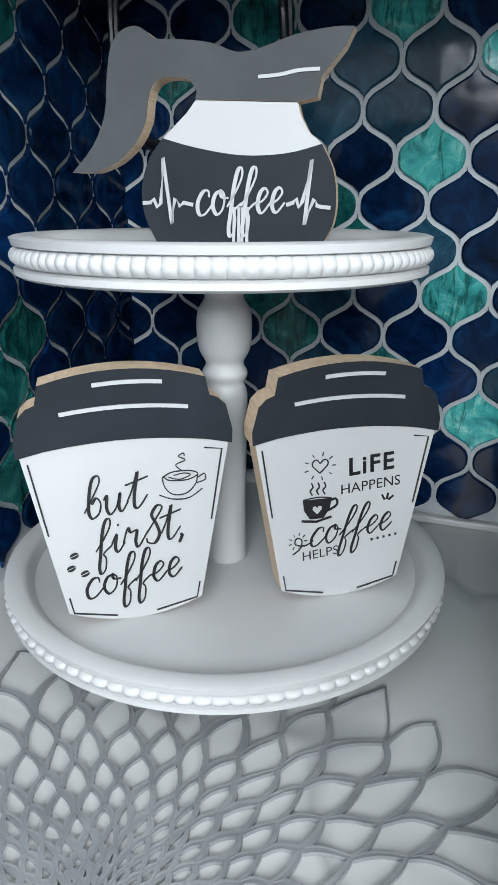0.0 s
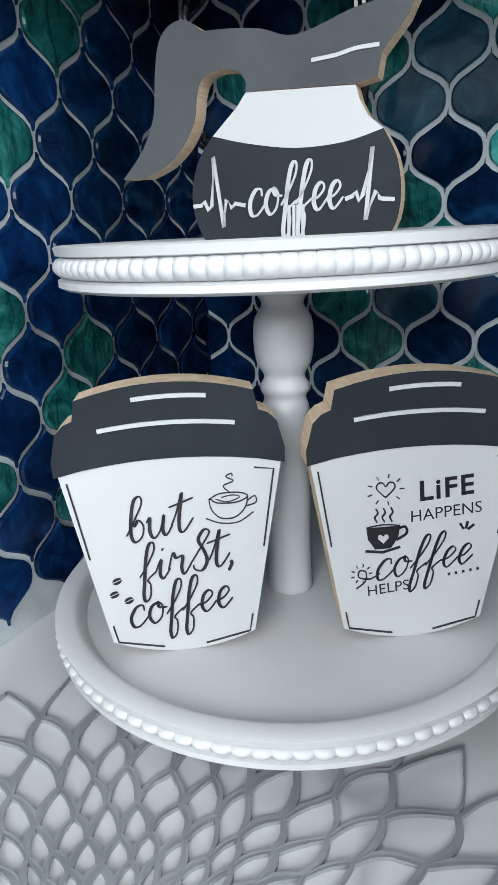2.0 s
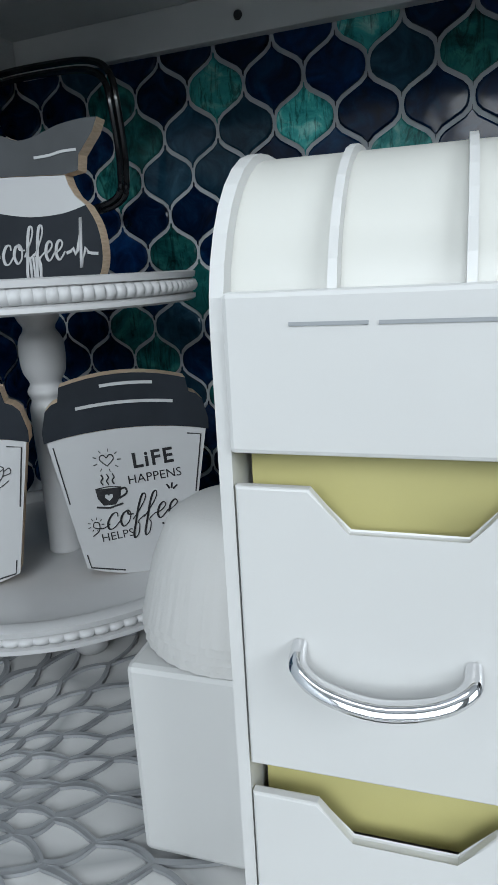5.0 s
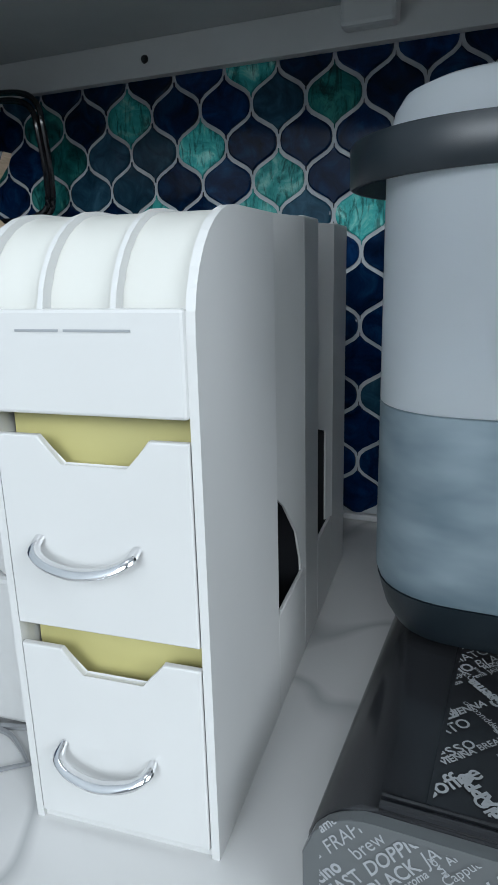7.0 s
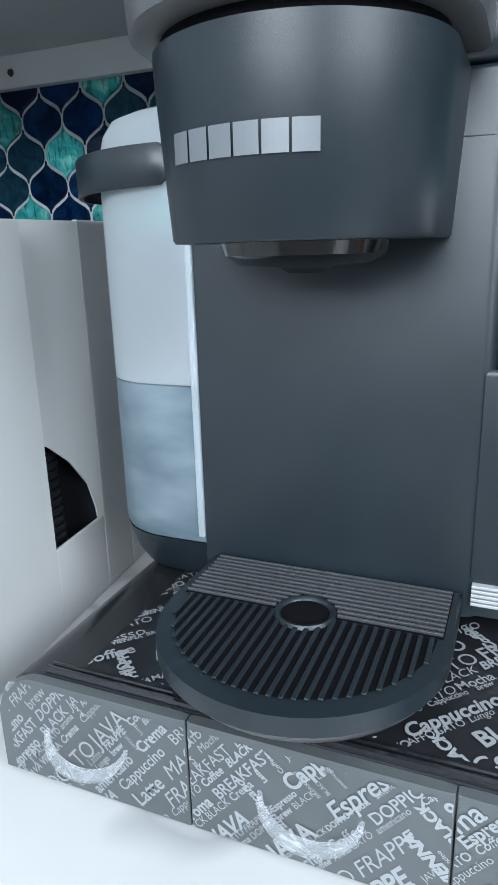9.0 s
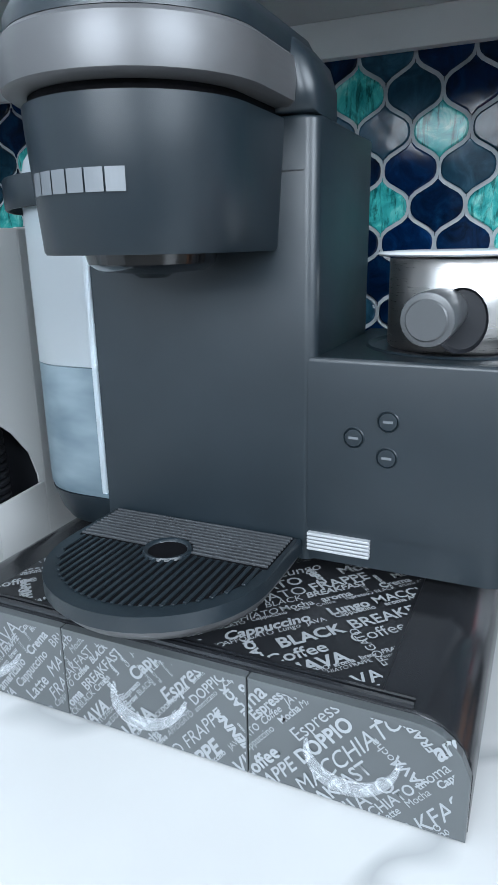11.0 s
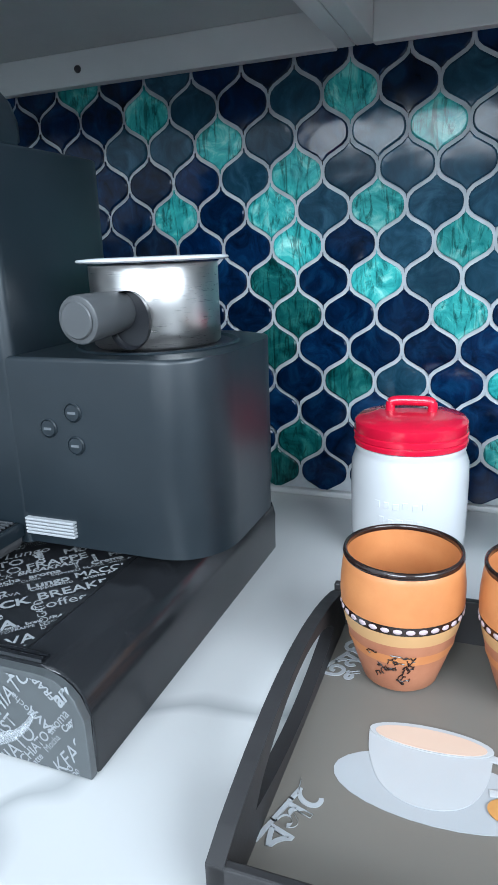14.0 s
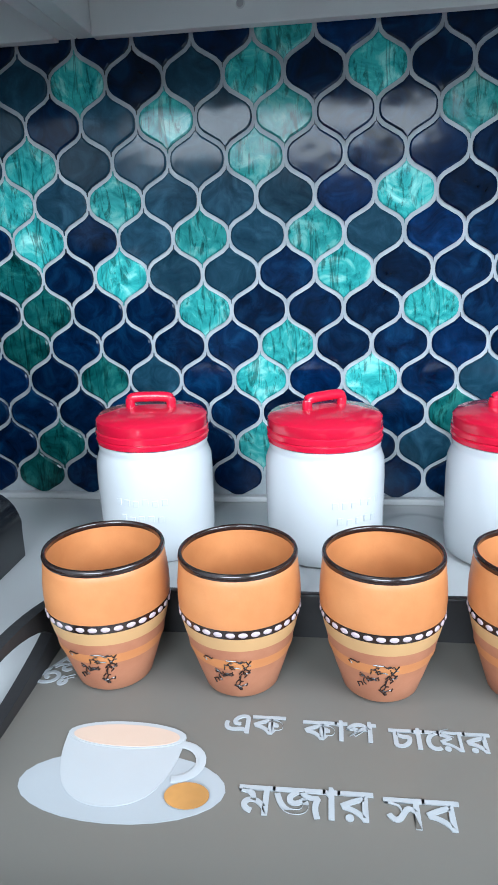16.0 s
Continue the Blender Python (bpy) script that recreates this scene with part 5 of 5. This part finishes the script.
first = clay_cup()
spots = [(1.0090, 0.392, 5), (1.0935, 0.3925, 0), (1.1805, 0.3955, -4), (1.2690, 0.398, 3)]
for n, (x, y, a) in enumerate(spots):
    m = pose(x, y, 0.0052, 0, 0, a) @ Matrix.Diagonal((0.965, 0.965, 1, 1))
    if n == 0:
        first.matrix_world = m
    else:
        copy_thing(first, m)

# jars
def jar():
    j = thing("canister", "white ceramic canister with a red screw lid", "canister", group="canisters by the wall")
    part("body", lathe([(0, 0.0), (0.049, 0.0), (0.053, 0.003), (0.0545, 0.02), (0.0552, 0.07), (0.0545, 0.088), (0.0515, 0.096), (0.0505, 0.099), (0.0515, 0.1015), (0.0505, 0.104), (0, 0.104)], 64), M_CERAMIC, j, "glossy white body", smooth=60)
    lid = part("lid", lathe([(0.0505, 0.1045), (0.0525, 0.1053), (0.053, 0.109), (0.0518, 0.1102), (0.053, 0.1114), (0.053, 0.1154), (0.0518, 0.1166), (0.0526, 0.1178), (0.052, 0.1255), (0.049, 0.1285), (0.03, 0.1325), (0, 0.1345)], 64), M_RED, j, "glossy red lid", smooth=40)
    own = tube(spline([(-0.019, 0, 0.131), (-0.0192, 0, 0.1385), (-0.016, 0, 0.1418), (0, 0, 0.1425), (0.016, 0, 0.1418), (0.0192, 0, 0.1385), (0.019, 0, 0.131)], 4), 0.0046, 10)
    part("knob", own, M_RED, lid, "red bar handle", True)
    raised = bmesh.new()
    rw = random.Random(9)
    for row, (z, n) in enumerate(((0.060, 6), (0.045, 5), (0.034, 3))):
        for i in range(n):
            a = radians(-90 + (i - n / 2) * 9)
            own = box(-0.0026, 0.0026, -0.0005, 0.0005, -0.003, 0.003, 0.0004)
            merge(raised, own, pose(0.0553 * math.cos(a), 0.0553 * math.sin(a), z + rw.uniform(-0.001, 0.001), 0, 0, math.degrees(a) + 90))
    tagged(part("raised_mark", raised, M_CERAMIC, j, "faint raised white marks"), kind="stuff")
    return j


first = jar()
for n, (x, y, a) in enumerate(((0.984, 0.598, 5), (1.1405, 0.600, 38), (1.3005, 0.602, 12))):
    m = pose(x, y, 0.0005, 0, 0, a)
    if n == 0:
        first.scale = (0.965, 0.965, 1)
        first.matrix_world = m @ Matrix.Diagonal((0.965, 0.965, 1, 1))
    else:
        copy_thing(first, m)

# ---------------------------------------------------------------- wall tiles
P, Q, GAP = 0.0568, 0.0720, 0.0021


def tile_mesh(mat):
    """One lantern tile: a pillowed ogee outline lying in the x-z plane, facing -y."""
    half = []
    for i in range(17):
        z = Q / 2 * (1 - i / 8)
        half.append((P / 4 * (1 + math.tanh(1.35 * math.cos(2 * math.pi * z / Q)) / math.tanh(1.35)), z))
    run = half[2:-2]
    pts = [(0.0, Q / 2 - 0.0042)] + [(x, z) for x, z in run] + [(0.0, -Q / 2 + 0.0042)] + [(-x, z) for x, z in run[::-1]]
    n = len(pts)
    me = bpy.data.meshes.new("tile")
    vs, fs = [], []

    def shrunk(k_):
        out = []
        for i, (x, z) in enumerate(pts):
            (ax, az), (bx, bz) = pts[i - 1], pts[(i + 1) % n]
            tx, tz = bx - ax, bz - az
            ln = math.hypot(tx, tz) or 1
            sx, sz = x + k_ * tz / ln, z - k_ * tx / ln
            if x > 0:
                sx = max(sx, 0.0003)
            elif x < 0:
                sx = min(sx, -0.0003)
            out.append((sx, sz))
        return out
    for k_, y in ((GAP, 0.0), (GAP, -0.0022), (GAP + 0.0016, -0.0034)):
        vs += [(x, y, z) for x, z in shrunk(k_)]
    for a in (0, n):
        for i in range(n):
            j = (i + 1) % n
            fs.append((a + i, a + j, a + n + j, a + n + i))
    o, m_ = 2 * n, len(run)
    fs.append((o, o + 1, o + n - 1))
    for i in range(1, m_):
        fs.append((o + i, o + i + 1, o + n - i - 1, o + n - i))
    fs.append((o + m_, o + m_ + 1, o + m_ + 2))
    me.from_pydata(vs, [], fs)
    me.materials.append(mat)
    me.update()
    return me


TILE = {c: tile_mesh(m) for c, m in (("n", M_NAVY), ("s", M_SLATE), ("t", M_TEAL), ("d", M_DEEP), ("b", M_BLUE))}
MAP = [
    "............................",
    ".......t....t........t......",
    "..d.t...d....ts.st..t.t.....",
    ".d.dsst.......sts.st.t..t...",
    "..d.s..t.......stssst.......",
    ".....t.t.t....t.tstsss.t....",
    "...d............t.stst......",
    "....d...........d.tss.t.....",
    "..d..t..........d..t...t....",
    "...d............d....t......",
    "....d............d..t.t.....",
    "......t.................d...",
    "................d...t.......",
    "................d...........",
]
tr = random.Random(21)
U0, Z0 = 0.849, 0.352 + Q / 2
rest = bmesh.new()
for row, line in enumerate(MAP):
    j = 3 - row
    i0 = -30 if j % 2 == 0 else -29
    for k_ in range(-1, 38):
        i = i0 + 2 * k_
        u, z = U0 + i * P / 2, Z0 + j * Q / 2
        if not (-0.02 < u < 1.75) or z > 0.487 or z < -0.03:
            continue
        c = line[k_] if 0 <= k_ < len(line) else "."
        if c == ".":
            known = u < 1.4
            c = tr.choices("nsb" if known else "nsbtd", (6, 0.8, 1.6) if known else (5, 1, 1, 3, 1))[0]
        if u < 1.42:
            ob = new("tile", TILE[c])
            ob.parent = wall_back
            ob.matrix_local = pose(u, 0.0, z, tr.uniform(-0.5, 0.5), 0, tr.uniform(-0.5, 0.5))
        else:
            own = bmesh.new()
            own.from_mesh(TILE[c])
            merge(rest, own, pose(u, 0.0, z))
part("far_tiles", rest, M_NAVY, wall_back, "further lantern tiles")
for ob in wall_back.children:
    if ob.name.startswith("far_tiles"):
        tagged(ob, kind="stuff")
GREEN = {(0.538, 0.397): "d", (0.484, 0.324): "d", (0.461, 0.218): "d", (0.532, 0.182): "d", (0.497, 0.062): "d", (0.444, 0.007): "t", (0.429, 0.097): "d"}
V0 = 0.510
for j in range(-9, 4):
    for i in range(-14, 8):
        if (i + j) % 2:
            continue
        y, z = V0 + i * P / 2, 0.329 + Q / 2 + j * Q / 2
        if not (0.16 < y < 0.715) or z > 0.487 or z < -0.03:
            continue
        c = next((v for (a, b), v in GREEN.items() if abs(a - y) < 0.016 and abs(b - z) < 0.02), None) or tr.choices("nbd", (3 if z > 0.3 or y > 0.52 else 0.4, 5 if y < 0.53 else 1, 0.5))[0]
        ob = new("tile", TILE[c])
        ob.parent = wall_left
        ob.matrix_local = pose(CORNER[0], y, z, 0, 0, 90)
